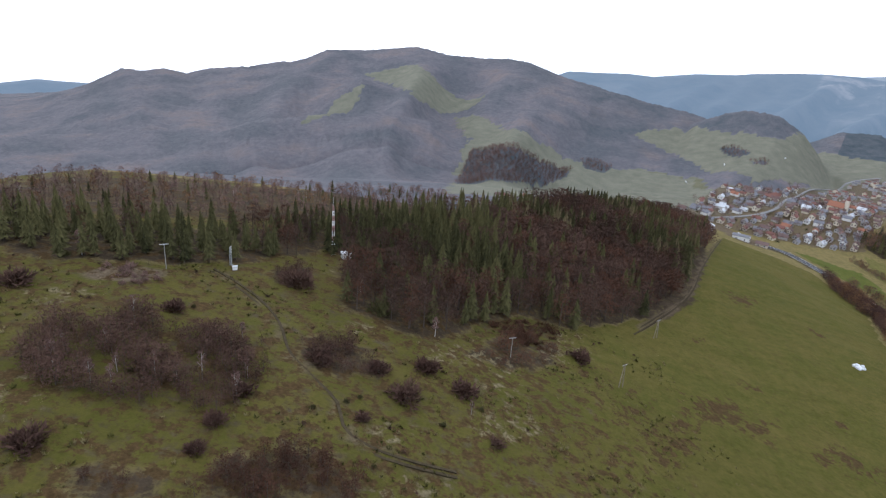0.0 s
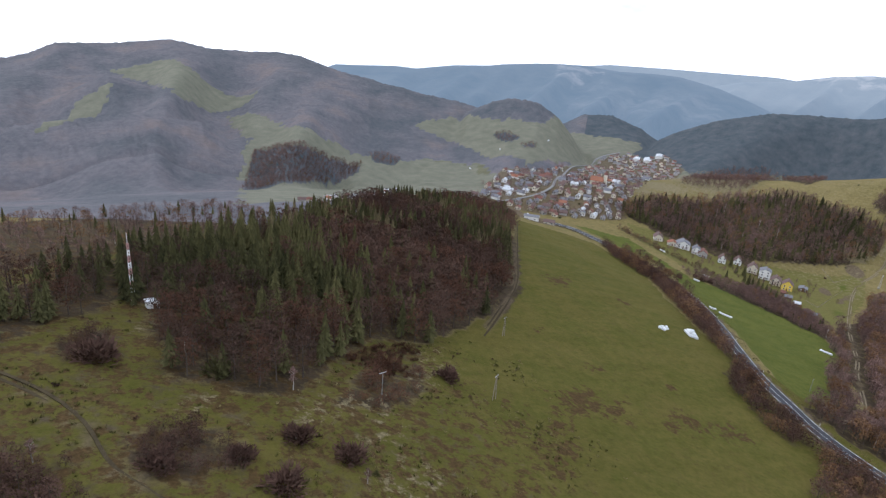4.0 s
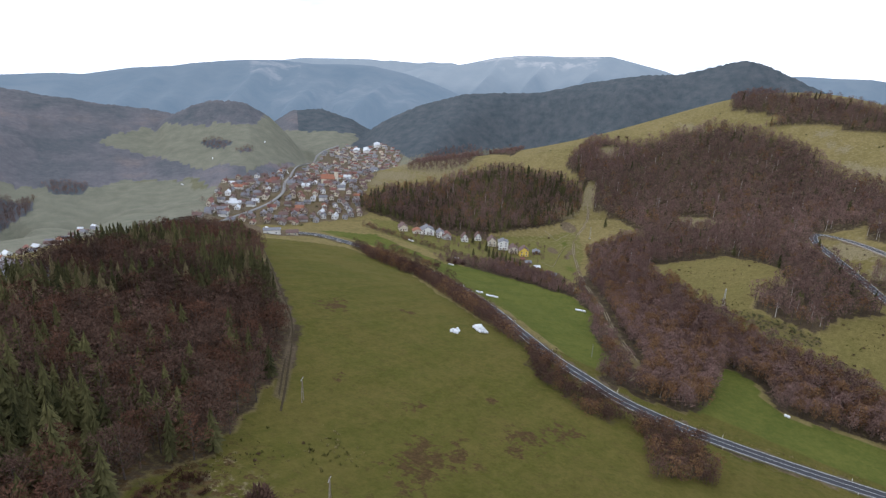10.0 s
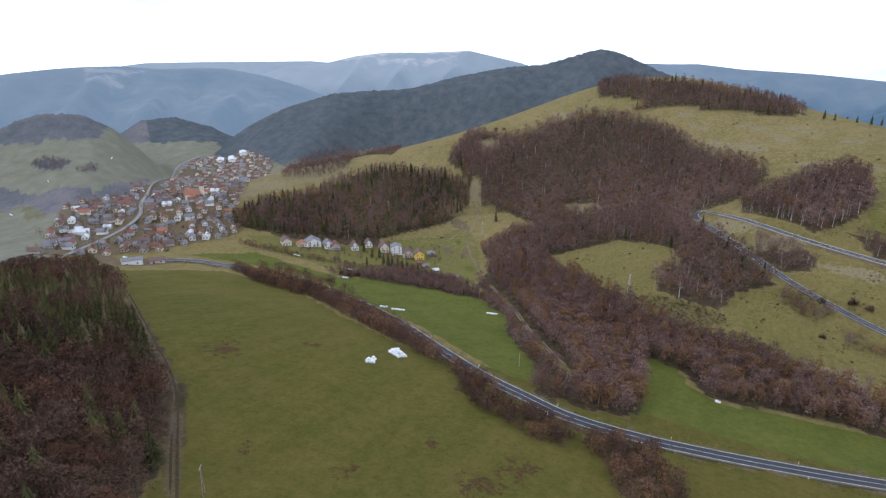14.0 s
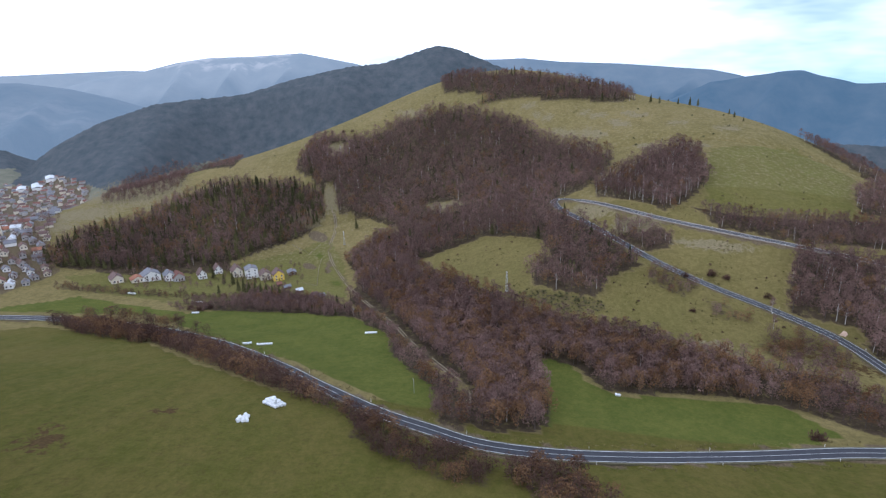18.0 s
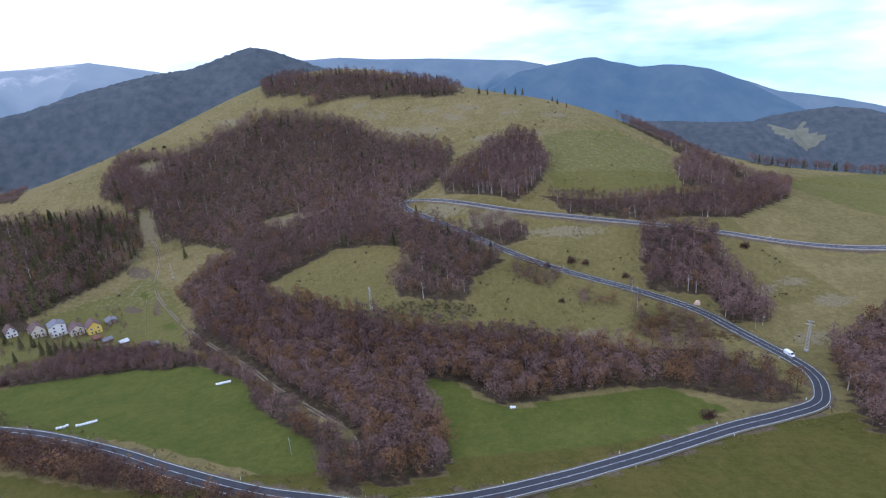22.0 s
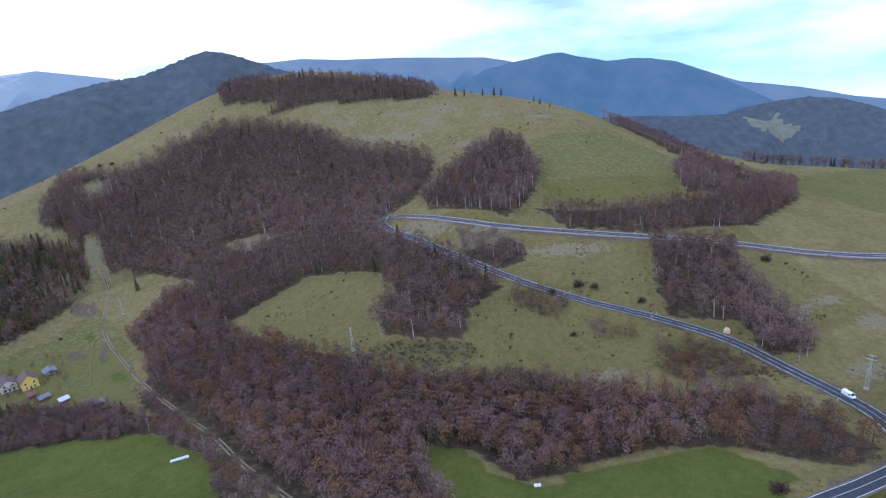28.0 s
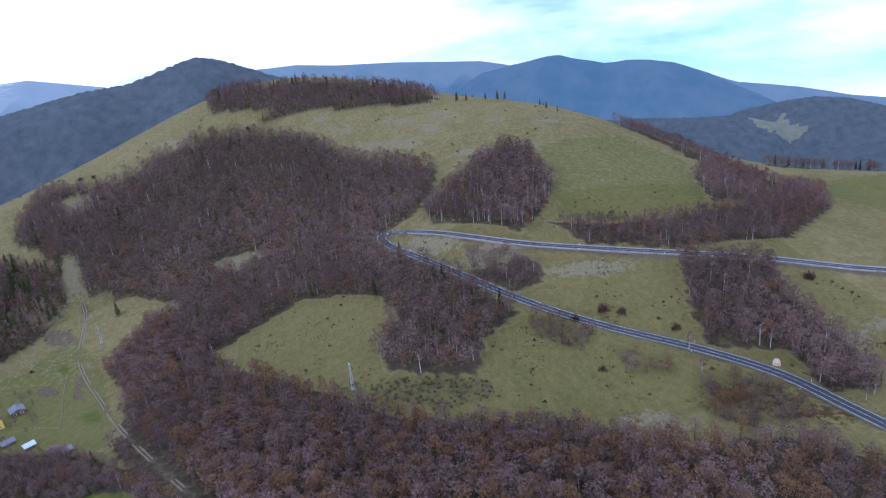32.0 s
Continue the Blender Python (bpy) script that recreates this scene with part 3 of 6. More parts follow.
def distance_material():
    """Ranges many kilometres off; dull base colour and blue emission imitate the air between."""
    m, n, l, b = material("far_ranges", 1.0)
    co = n.new("ShaderNodeNewGeometry").outputs["Position"]
    a = n.new("ShaderNodeVertexColor")
    a.layer_name = "cover"
    s = n.new("ShaderNodeSeparateColor")
    l.new(a.outputs[0], s.inputs[0])
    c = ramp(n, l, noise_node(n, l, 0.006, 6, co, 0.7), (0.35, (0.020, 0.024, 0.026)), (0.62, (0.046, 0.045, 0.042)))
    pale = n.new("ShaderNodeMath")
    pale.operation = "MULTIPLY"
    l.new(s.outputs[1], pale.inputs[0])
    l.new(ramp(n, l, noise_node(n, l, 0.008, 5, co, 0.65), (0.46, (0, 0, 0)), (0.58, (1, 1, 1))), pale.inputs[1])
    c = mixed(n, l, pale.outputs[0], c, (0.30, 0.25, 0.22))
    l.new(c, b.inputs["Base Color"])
    # haze as emission, paler where there is more air in front
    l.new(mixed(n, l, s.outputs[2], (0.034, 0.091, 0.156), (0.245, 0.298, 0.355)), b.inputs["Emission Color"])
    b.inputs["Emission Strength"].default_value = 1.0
    return m


# ---- the land ----
ROAD = curve(LINES["road_n"][::-1][:2] + LINES["road_w"][:-2] + LINES["road_e"][2:] + [(404, -264), (393, -312), (380, -360)], 4.0)
TRACKS = [curve(LINES[k], 4.0) for k in ("track_w", "track_c", "track_m")]
# worn and weedy spots: middle, and the two half axes of an oval
SPOTS_RUST = [(81, 154, 6, 2, 3, 7), (86, 140, 11, 5, 7, 14), (119, 171, 17, 6, 5, 9), (131, 167, 12, 4, 3, 4), (158, 159, 12, 3, 5, 6), (165, 156, 9, 2, 4, 5), (120, 168, 15, -8, 6, 5), (87, 165, 4, -3, 2, 2), (199, 291, 8, -2, 9, 9), (146, 195, 5, -2, 2, 2), (180, 150, 10, -5, 6, 3), (98, 155, 5, -2, 3, 2), (145, 198, 2, -3, 1, 1), (177, 180, 2, -2, 2, 1), (142, 227, 2, -2, 2, 2)]
SPOTS_RUST += [(198, 289, 7, -6, 7, 7), (184, 155, 4, -4, 2, 1), (165, 160, 3, -5, 3, 1), (230, 266, 4, -4, 4, 3), (156, 225, 2, -2, 1, 1), (184, 219, 1, -2, 1, 1), (-20, 119, 5, 3, -1, 4), (-54, 117, 2, 1, -1, 2), (362, -14, -6, -17, 8, -4), (367, -12, -1, -20, 8, -3), (344, -37, -6, -11, 6, -4)]
SPOTS_TAN = [(-69, 101, 5, 2, -3, 5), (20, 155, 8, 4, 1, 7), (35, 148, 8, 4, 1, 7), (2, 109, 5, 1, 0, 5), (33, 160, 9, 5, 1, 7), (63, 179, 13, 7, 2, 6), (32, 126, 10, 4, 2, 10), (6, 96, 9, 3, 0, 3), (-82, 141, 7, 2, -2, 4), (68, 192, 3, -2, 8, 13), (836, 141, -3, -14, 4, 0), (793, 59, -8, -15, 5, -1), (777, 13, -9, -15, 7, -1)]
SPOTS_TAN += [(756, 33, -10, -12, 8, -2), (759, 91, -14, -20, 7, -1), (742, 61, -13, -14, 9, -1), (674, 15, -10, -10, 8, -2), (662, -29, -5, -10, 6, -2), (715, -71, 0, -13, 9, -3), (709, 67, -14, -13, 8, -1), (805, 117, -7, -13, 5, 0), (733, -25, -4, -10, 7, -2), (850, 286, -12, -27, 6, 0), (549, 83, -15, -18, 9, -2), (381, -88, -1, -7, 5, -4), (386, -109, -2, -7, 5, -4), (359, -115, -3, -8, 6, -5), (362, 29, -3, -11, 5, -2)]
SPOTS_TAN += [(472, 3, -6, -23, 6, -2), (725, 628, 22, -53, 87, 64), (601, 598, 17, -26, 16, 13), (559, 598, 13, -15, 9, 8), (657, 372, 3, -16, 15, 5), (326, -76, -4, -7, 6, -5), (509, 50, 0, -17, 11, 0), (-17, 197, 4, 3, 0, 3), (-7, 155, 7, 4, 0, 4)]
SPOTS_SOIL = [(-73, 158, 10, 5, -2, 5), (621, 348, -4, -12, 11, 3), (555, 334, -3, -8, 8, 3), (346, 514, 18, -16, 12, 14), (381, -29, -2, -7, 2, -1), (336, 549, 8, -10, 10, 13), (-23, 119, 1, 1, 0, 1), (549, 314, -2, -3, 16, 5)]
SPOTS_LUSH = [(581, 334, -7, -17, 22, 7), (506, 292, -13, -21, 29, 10), (596, 290, -4, -8, 24, 5)]
SPOTS_CLEAR = [(662, 222, -12, -17, 8, 0), (660, 224, -14, -19, 7, 0), (785, 377, -2, -7, 9, 2), (680, 352, -1, -8, 14, 3), (662, 208, -6, -17, 6, 1), (797, 377, -1, -15, 13, 5), (695, 357, 1, -7, 28, 11)]


def oval(spots, x, y, grow=1.0):
    """How far inside the nearest oval each place lies: 1 in the middle, 0 at the rim."""
    best = np.zeros(len(x))
    for px, py, ux, uy, vx, vy in spots:
        if abs(ux * vy - uy * vx) < 1:
            continue
        a, b = np.linalg.solve(np.array([[ux, vx], [uy, vy]], float) * grow, np.stack([x - px, y - py]))
        best = np.maximum(best, 1 - np.hypot(a, b))
    return best


FOREST = [(-240, 60), (-150, 100), (-108, 165), (-97, 160), (-86, 165), (-72, 169), (-61, 174), (-47, 186), (-37, 198), (-24, 215), (-17, 209), (-15, 176), (-12, 167), (1, 163), (15, 163), (31, 181), (47, 201), (74, 205), (113, 233), (129, 240), (162, 274), (210, 350), (288, 496), (254, 512), (204, 490), (155, 446), (116, 406), (86, 371), (60, 346), (20, 308), (3, 290), (-26, 258), (-48, 226), (-75, 206), (-105, 198), (-150, 190), (-240, 150)]
WOODS["forest"] = FOREST
WOODS["ridge_front"] = [(655, -268), (652, -335), (600, -408), (618, -425), (676, -345), (680, -275)]
WOODS["back_slope"] = [(-150, 194), (-110, 202), (-62, 230), (-8, 292), (34, 342), (50, 380), (20, 400), (-60, 330), (-150, 280)]
WOODS["back_wood"] = [(735, -148), (620, -176), (560, -204), (552, -228), (640, -204), (740, -174)]
ROAD_Z = ground(ROAD[:, 0], ROAD[:, 1])
ROAD_Z = np.convolve(np.pad(ROAD_Z, 6, mode="edge"), np.ones(13) / 13, "valid") + 0.3


def on_road(x, y):
    """Distance to the road's middle line, and the road's height there."""
    x, y = np.atleast_1d(np.asarray(x, float)), np.atleast_1d(np.asarray(y, float))
    best, z = np.full(len(x), 1e9), np.zeros(len(x))
    for (px, py), pz in zip(ROAD[::2], ROAD_Z[::2]):
        d = np.hypot(x - px, y - py)
        z = np.where(d < best, pz, z)
        best = np.minimum(best, d)
    return best, z


def land(x, y):
    """The height of the ground, levelled where the road runs."""
    x, y = np.atleast_1d(np.asarray(x, float)), np.atleast_1d(np.asarray(y, float))
    z = ground(x, y)
    box = (x > 200) & (x < 640) & (y > -400) & (y < 560)
    if box.any():
        d, rz = on_road(x[box], y[box])
        w = step(14, 6, d)
        z[box] = z[box] * (1 - w) + (rz - 0.55) * w
    return z


def axis(a, b, fine):
    mid = np.arange(a, b, fine)
    out, g = [], fine
    while (sum(out) if out else 0) < 4600 - max(abs(a), abs(b)) + 200:
        g *= 1.10
        out.append(min(g, 90))
    c = np.cumsum(out)
    return np.r_[a - c[::-1], mid, mid[-1] + c]


def mesh_of(name, verts, faces, mats, attrs=None, smooth=False, mat_index=None):
    """A mesh from arrays: faces all of one size."""
    me = bpy.data.meshes.new(name)
    faces = np.asarray(faces, np.int32)
    k = faces.shape[1]
    me.vertices.add(len(verts))
    me.vertices.foreach_set("co", np.asarray(verts, np.float32).ravel())
    me.loops.add(faces.size)
    me.loops.foreach_set("vertex_index", faces.ravel())
    me.polygons.add(len(faces))
    me.polygons.foreach_set("loop_start", np.arange(0, faces.size, k, dtype=np.int32))
    me.polygons.foreach_set("loop_total", np.full(len(faces), k, np.int32))
    for m in mats:
        me.materials.append(m)
    if mat_index is not None:
        me.polygons.foreach_set("material_index", np.asarray(mat_index, np.int32))
    me.polygons.foreach_set("use_smooth", np.full(len(faces), smooth))
    for key, values in (attrs or {}).items():
        values = np.asarray(values, np.float32)
        a = me.attributes.new(key, "FLOAT" if values.ndim == 1 else "FLOAT_COLOR", "POINT")
        a.data.foreach_set("value" if values.ndim == 1 else "color", values.ravel())
    me.update()
    return me


AX, AY = axis(-150, 700, 4.2), axis(-290, 580, 4.2)
gx, gy = [g.ravel() for g in np.meshgrid(AX, AY)]
flat = len(gx)
# the hills round about, on a fan of their own that is finer than the sheet
FAN, RINGS = np.radians(np.arange(-152, 62, 0.2)), np.r_[np.arange(640, 1720, 11.0), np.arange(1720, 2000, 30), np.arange(2000, 5900, 90)]
fa, fr = [g.ravel() for g in np.meshgrid(FAN, RINGS)]
gx, gy = np.r_[gx, 40 - fr * np.sin(fa)], np.r_[gy, 100 + fr * np.cos(fa)]
gz = land(gx, gy)
g_r, g_az = np.hypot(gx - 40, gy - 100), np.degrees(np.arctan2(-(gx - 40), gy - 100))
on_fan = (g_az > -151.5) & (g_az < 61.5)
gz[:flat] -= ((22 * step(645, 700, g_r) + 90 * step(900, 1200, g_r)) * on_fan)[:flat]
gz[flat:] -= 12 * step(670, 642, fr)
gz[:flat] += (0.35 * np.sin(gx / 7.3 + 1.7 * np.sin(gy / 11.0)) * np.sin(gy / 8.9))[:flat]
cover, cover_b = np.zeros((len(gx), 4)), np.zeros((len(gx), 4))
cover[:, 3] = cover_b[:, 3] = 1
near = (gx > -400) & (gx < 1400) & (gy > -600) & (gy < 1100)
nx_, ny_ = gx[near], gy[near]


def paint(layer, channel, mask, value=1.0):
    v = layer[near, channel]
    v[mask] = value
    layer[near, channel] = v


SHRUBS = ("scrub", "forest_scrub", "hedge", "hedge_low", "hedge_mid", "meadow_bush", "house_hedge", "verge_a", "verge_b", "layby_bush", "field_island", "left_scrub")
for key, poly in WOODS.items():
    paint(cover, 0, inside(poly, nx_, ny_), 0.45 if key in SHRUBS else 0.72)
for key, poly in FIELDS.items():
    paint(cover, 2 if key in ("big_meadow", "mount_meadow", "mount_strip", "mid_meadow", "slope_field", "valley_field", "valley_left", "valley_foot", "dome_field") else 1, inside(poly, nx_, ny_), 0.5 if key in ("upper_green", "east_field", "garden") else 1.0)
d_road, _ = on_road(nx_, ny_)
paint(cover_b, 0, d_road < 5.0)
# the cutting below the upper road is bare earth
upper_road = ROAD[int(np.argmax(ROAD[:, 0])):]
paint(cover_b, 0, off_line(upper_road[::3], nx_ + 3.0, ny_) < 7.0, 0.7)
for line in TRACKS:
    paint(cover_b, 0, off_line(line[::3], nx_, ny_) < 2.2, 0.55)
# far off: woods on the slopes in the haze-greyed colour, bare valley floor
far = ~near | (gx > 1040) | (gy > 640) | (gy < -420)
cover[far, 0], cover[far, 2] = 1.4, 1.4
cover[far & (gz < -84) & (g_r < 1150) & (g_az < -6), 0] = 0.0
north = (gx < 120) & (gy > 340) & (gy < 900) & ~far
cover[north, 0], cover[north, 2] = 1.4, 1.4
for key in ("field_wood_a", "field_wood_b", "field_wood_c", "field_wood_d", "town_edge"):
    cover[inside(WOODS[key], gx, gy), 0] = 0.72
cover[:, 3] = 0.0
# how much of the hills gets the haze-blued conifer colour
hazed_side = far & (g_r > 900) & (g_r < 2400)
cover[hazed_side, 3] = np.where((g_az < -40) & (g_az > -98), 1.3, 0.42)[hazed_side]
cover[hazed_side & (g_az > -18), 3] = 0.30
cover[hazed_side & (g_az < -99), 3] = 1.3
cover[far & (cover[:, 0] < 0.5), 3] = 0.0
# these far meadows take the colour paled for haze
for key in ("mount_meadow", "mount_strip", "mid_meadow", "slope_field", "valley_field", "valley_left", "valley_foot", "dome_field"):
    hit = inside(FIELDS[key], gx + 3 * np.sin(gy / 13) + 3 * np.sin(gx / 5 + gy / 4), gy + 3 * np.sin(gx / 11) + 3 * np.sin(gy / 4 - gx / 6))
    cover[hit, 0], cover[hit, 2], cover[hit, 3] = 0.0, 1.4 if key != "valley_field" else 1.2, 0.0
    cover_b[hit, 1] = 0.04
for key in ("field_wood_a", "field_wood_b", "field_wood_c", "field_wood_d"):
    hit = inside(WOODS[key], gx, gy)
    cover[hit, 0], cover[hit, 3] = 1.0, 0.6
hit = inside([tuple(p) for p in LINES["town"]], gx, gy)
cover[hit, 0] = 0.0
# bleached grass on the upper pasture, rusty weeds on the meadow
up = (gx > 560) & (gx < 1000) & (gy > -200) & (gy < 520)
cover_b[up, 1] = 0.16
for layer, channel, spots, grow, gain in ((cover_b, 2, SPOTS_RUST, 1.25, 0.6), (cover_b, 1, SPOTS_TAN, 1.4, 1.3), (cover_b, 0, SPOTS_SOIL, 1.2, 1.6), (cover, 1, SPOTS_LUSH, 1.2, 0.5), (cover_b, 1, SPOTS_CLEAR, 1.2, 1.5)):
    got = np.clip(oval(spots, nx_, ny_, grow) * gain * 1.6, 0, 1)
    layer[near, channel] = np.maximum(layer[near, channel], got)
cover[near, 0] *= oval(SPOTS_CLEAR, nx_, ny_) <= 0
cover_b[gx < 90, 1] *= 0.26
middle = (gx > 362) & (gx < 560) & (gy > -130) & (gy < 210) & (cover[:, 0] < 0.5)
cover[middle, 2] = np.maximum(cover[middle, 2], 0.46)
# rough grass on the western pasture, painted darker in patches to imitate lens falloff
west = (gx < 262) & (gy < 330) & (gx > -300) & (gy > -300)
cover_b[west & (gx < 75), 1] = np.maximum(cover_b[west & (gx < 75), 1], 0.03)
cover_b[west, 2] = np.maximum(cover_b[west, 2], (0.36 * step(105, 45, gx))[west])
cover_b[west & (gx > 60), 2] = np.maximum(cover_b[west & (gx > 60), 2], 0.05)
rough = west & (gx < 100) & (cover[:, 0] < 0.1)
cover[rough, 0] = 0.34 * step(100, 40, gx)[rough]
cover[west & (cover[:, 0] < 0.5), 2] = (0.72 + 0.28 * step(30, 120, gx))[west & (cover[:, 0] < 0.5)]
cover_b[inside([tuple(p) for p in LINES["town"]], gx, gy), 0] = 0.62

ny, nx = len(AY), len(AX)
i = np.arange(ny * nx).reshape(ny, nx)
quads = np.stack([i[:-1, :-1], i[:-1, 1:], i[1:, 1:], i[1:, :-1]], -1).reshape(-1, 4)
GROUND = ground_material()
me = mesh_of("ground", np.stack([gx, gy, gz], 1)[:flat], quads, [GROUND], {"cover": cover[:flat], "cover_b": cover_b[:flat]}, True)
tagged(new("ground", me), "late autumn grassland, wooded slopes and far ranges", "ground", kind="structure")

SPLIT = int(np.searchsorted(RINGS, 2000))


def fan_mesh(name, first, last, mat):
    k = np.arange(flat + first * len(FAN), flat + last * len(FAN))
    z = gz[k] + 0.55 * cover[k, 0] * np.random.default_rng(5).normal(0, 1, len(k)) * (g_r[k] < 2000)
    j = np.arange(len(k)).reshape(last - first, len(FAN))
    q = np.stack([j[:-1, :-1], j[1:, :-1], j[1:, 1:], j[:-1, 1:]], -1).reshape(-1, 4)[:, ::-1]
    return mesh_of(name, np.stack([gx[k], gy[k], z], 1), q, [mat], {"cover": cover[k], "cover_b": cover_b[k]}, True)


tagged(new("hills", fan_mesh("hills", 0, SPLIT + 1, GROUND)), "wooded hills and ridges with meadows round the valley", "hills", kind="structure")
# the farthest ranges: pale feet, scars and a painted sunlit top, more haze emission northwards
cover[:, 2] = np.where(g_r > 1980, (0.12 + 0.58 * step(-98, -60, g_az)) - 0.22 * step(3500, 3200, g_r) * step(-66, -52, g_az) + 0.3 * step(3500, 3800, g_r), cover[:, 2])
scar = (np.abs(g_az + 38.5) < 2.2) & (g_r > 2900) & (g_r < 3300) & (gz > -60)
# sun on the grey range's top, painted as paler ground
sunlit_top = (g_az < -56) & (g_az > -68) & (g_r > 3700) & (gz > 20)
foot = (g_r > 2500) & (g_r < 2950) & (g_az < -38) & (g_az > -52)
cover[:, 1] = np.where(g_r > 1980, np.where(scar, 0.35, np.where(sunlit_top, 0.42, np.where(foot, 0.12, 0.0))), cover[:, 1])
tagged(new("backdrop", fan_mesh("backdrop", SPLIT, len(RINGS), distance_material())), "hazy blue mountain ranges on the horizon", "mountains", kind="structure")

# ---- roads ----
ASPHALT = plain("asphalt", (0.038, 0.039, 0.046), 0.75, scale=0.6, spread=0.3, bump=0.15)
PAINT = plain("road_paint", (0.58, 0.58, 0.57), 0.6, scale=2.0, spread=0.2)
GRAVEL = plain("verge_gravel", (0.125, 0.112, 0.070), 0.95, scale=1.2, spread=0.35, bump=0.4)
RUT = plain("bare_earth", (0.058, 0.045, 0.026), 0.98, scale=0.7, spread=0.4, bump=0.5)


def band(line, z, left, right, lift, mats, name):
    d = np.gradient(line, axis=0)
    d /= np.hypot(d[:, 0], d[:, 1])[:, None] + 1e-9
    side = np.stack([d[:, 1], -d[:, 0]], 1)
    a, b = line + side * left, line + side * right
    v = np.concatenate([np.c_[a, z + lift], np.c_[b, z + lift], np.c_[a, z + lift - 0.9], np.c_[b, z + lift - 0.9]])
    k = len(line)
    j = np.arange(k - 1)
    f = np.concatenate([np.stack([j, j + k, j + k + 1, j + 1], 1), np.stack([j, j + 1, j + 2 * k + 1, j + 2 * k], 1), np.stack([j + k + 1, j + k, j + 3 * k, j + 3 * k + 1], 1)])
    return mesh_of(name, v, f[:, ::-1], mats, smooth=False)


road = tagged(new("road", band(ROAD, ROAD_Z, -3.2, 3.2, 0.0, [ASPHALT], "road")), "winding grey asphalt road with white edge lines", "road", kind="structure")
for a, b in ((-3.02, -2.84), (2.84, 3.02)):
    ob = new("edge_line", band(ROAD, ROAD_Z, a, b, 0.02, [PAINT], "edge_line"))
    ob.parent = road
ob = new("centre_line", band(ROAD, ROAD_Z, -0.06, 0.06, 0.02, [PAINT], "centre_line"))
ob.parent = road
for a, b in ((-3.8, -3.2), (3.2, 3.8)):
    ob = new("verge", band(ROAD, ROAD_Z, a, b, -0.06, [GRAVEL], "verge"))
    ob.parent = road
# beyond the hairpin the road has wide pale shoulders
PALE_GRAVEL = plain("pale_gravel", (0.255, 0.222, 0.185), 0.95, scale=0.5, spread=0.35, bump=0.4)
bend = int(np.argmax(ROAD[:, 0])) + 6
for a, b in ((-4.8, -3.2), (3.2, 4.5)):
    ob = new("shoulder", band(ROAD[bend:], ROAD_Z[bend:], a, b, -0.03, [PALE_GRAVEL], "shoulder"))
    ob.parent = road
TAN_EARTH = plain("trodden_earth", (0.19, 0.155, 0.105), 0.98, scale=0.7, spread=0.35, bump=0.5)
for line in TRACKS:
    earth = TAN_EARTH if line[0, 0] > 500 else RUT
    tz = land(line[:, 0], line[:, 1])
    track = tagged(new("dirt_track", band(line, tz, 0.5, 1.2, 0.08, [earth], "rut")), "rutted brown dirt track through the grass", "track", kind="structure")
    ob = new("rut", band(line, tz, -1.2, -0.5, 0.08, [earth], "rut"))
    ob.parent = track


# ---- trees ----
rng = np.random.default_rng(7)


def prism(a, b, ra, rb, sides, turn=0.0):
    a, b = np.array(a, float), np.array(b, float)
    w = b - a
    w /= np.linalg.norm(w) + 1e-9
    u = np.cross(w, (0.3, 0.9, 0.1))
    u /= np.linalg.norm(u)
    v = np.cross(w, u)
    t = turn + np.arange(sides) * 2 * np.pi / sides
    ring = np.cos(t)[:, None] * u + np.sin(t)[:, None] * v
    verts = np.vstack([a + ring * ra, b + ring * rb])
    k = np.arange(sides)
    k2 = (k + 1) % sides
    return verts, np.vstack([np.stack([k, k2, k2 + sides], 1), np.stack([k, k2 + sides, k + sides], 1)])


def collect(pieces):
    verts, tris, mats, base = [], [], [], 0
    for v, f, m in pieces:
        verts.append(v)
        tris.append(f + base)
        mats.append(np.full(len(f), m))
        base += len(v)
    return np.vstack(verts), np.vstack(tris), np.concatenate(mats)


def blades(base, tip, width, r):
    """Thin triangles from base to tip."""
    k = len(base)
    w = tip - base
    s = np.cross(w, r.normal(size=(k, 3)))
    s /= np.linalg.norm(s, axis=1)[:, None] + 1e-9
    v = np.stack([base - s * width, base + s * width, tip], 1).reshape(-1, 3)
    return v, np.arange(3 * k).reshape(-1, 3)


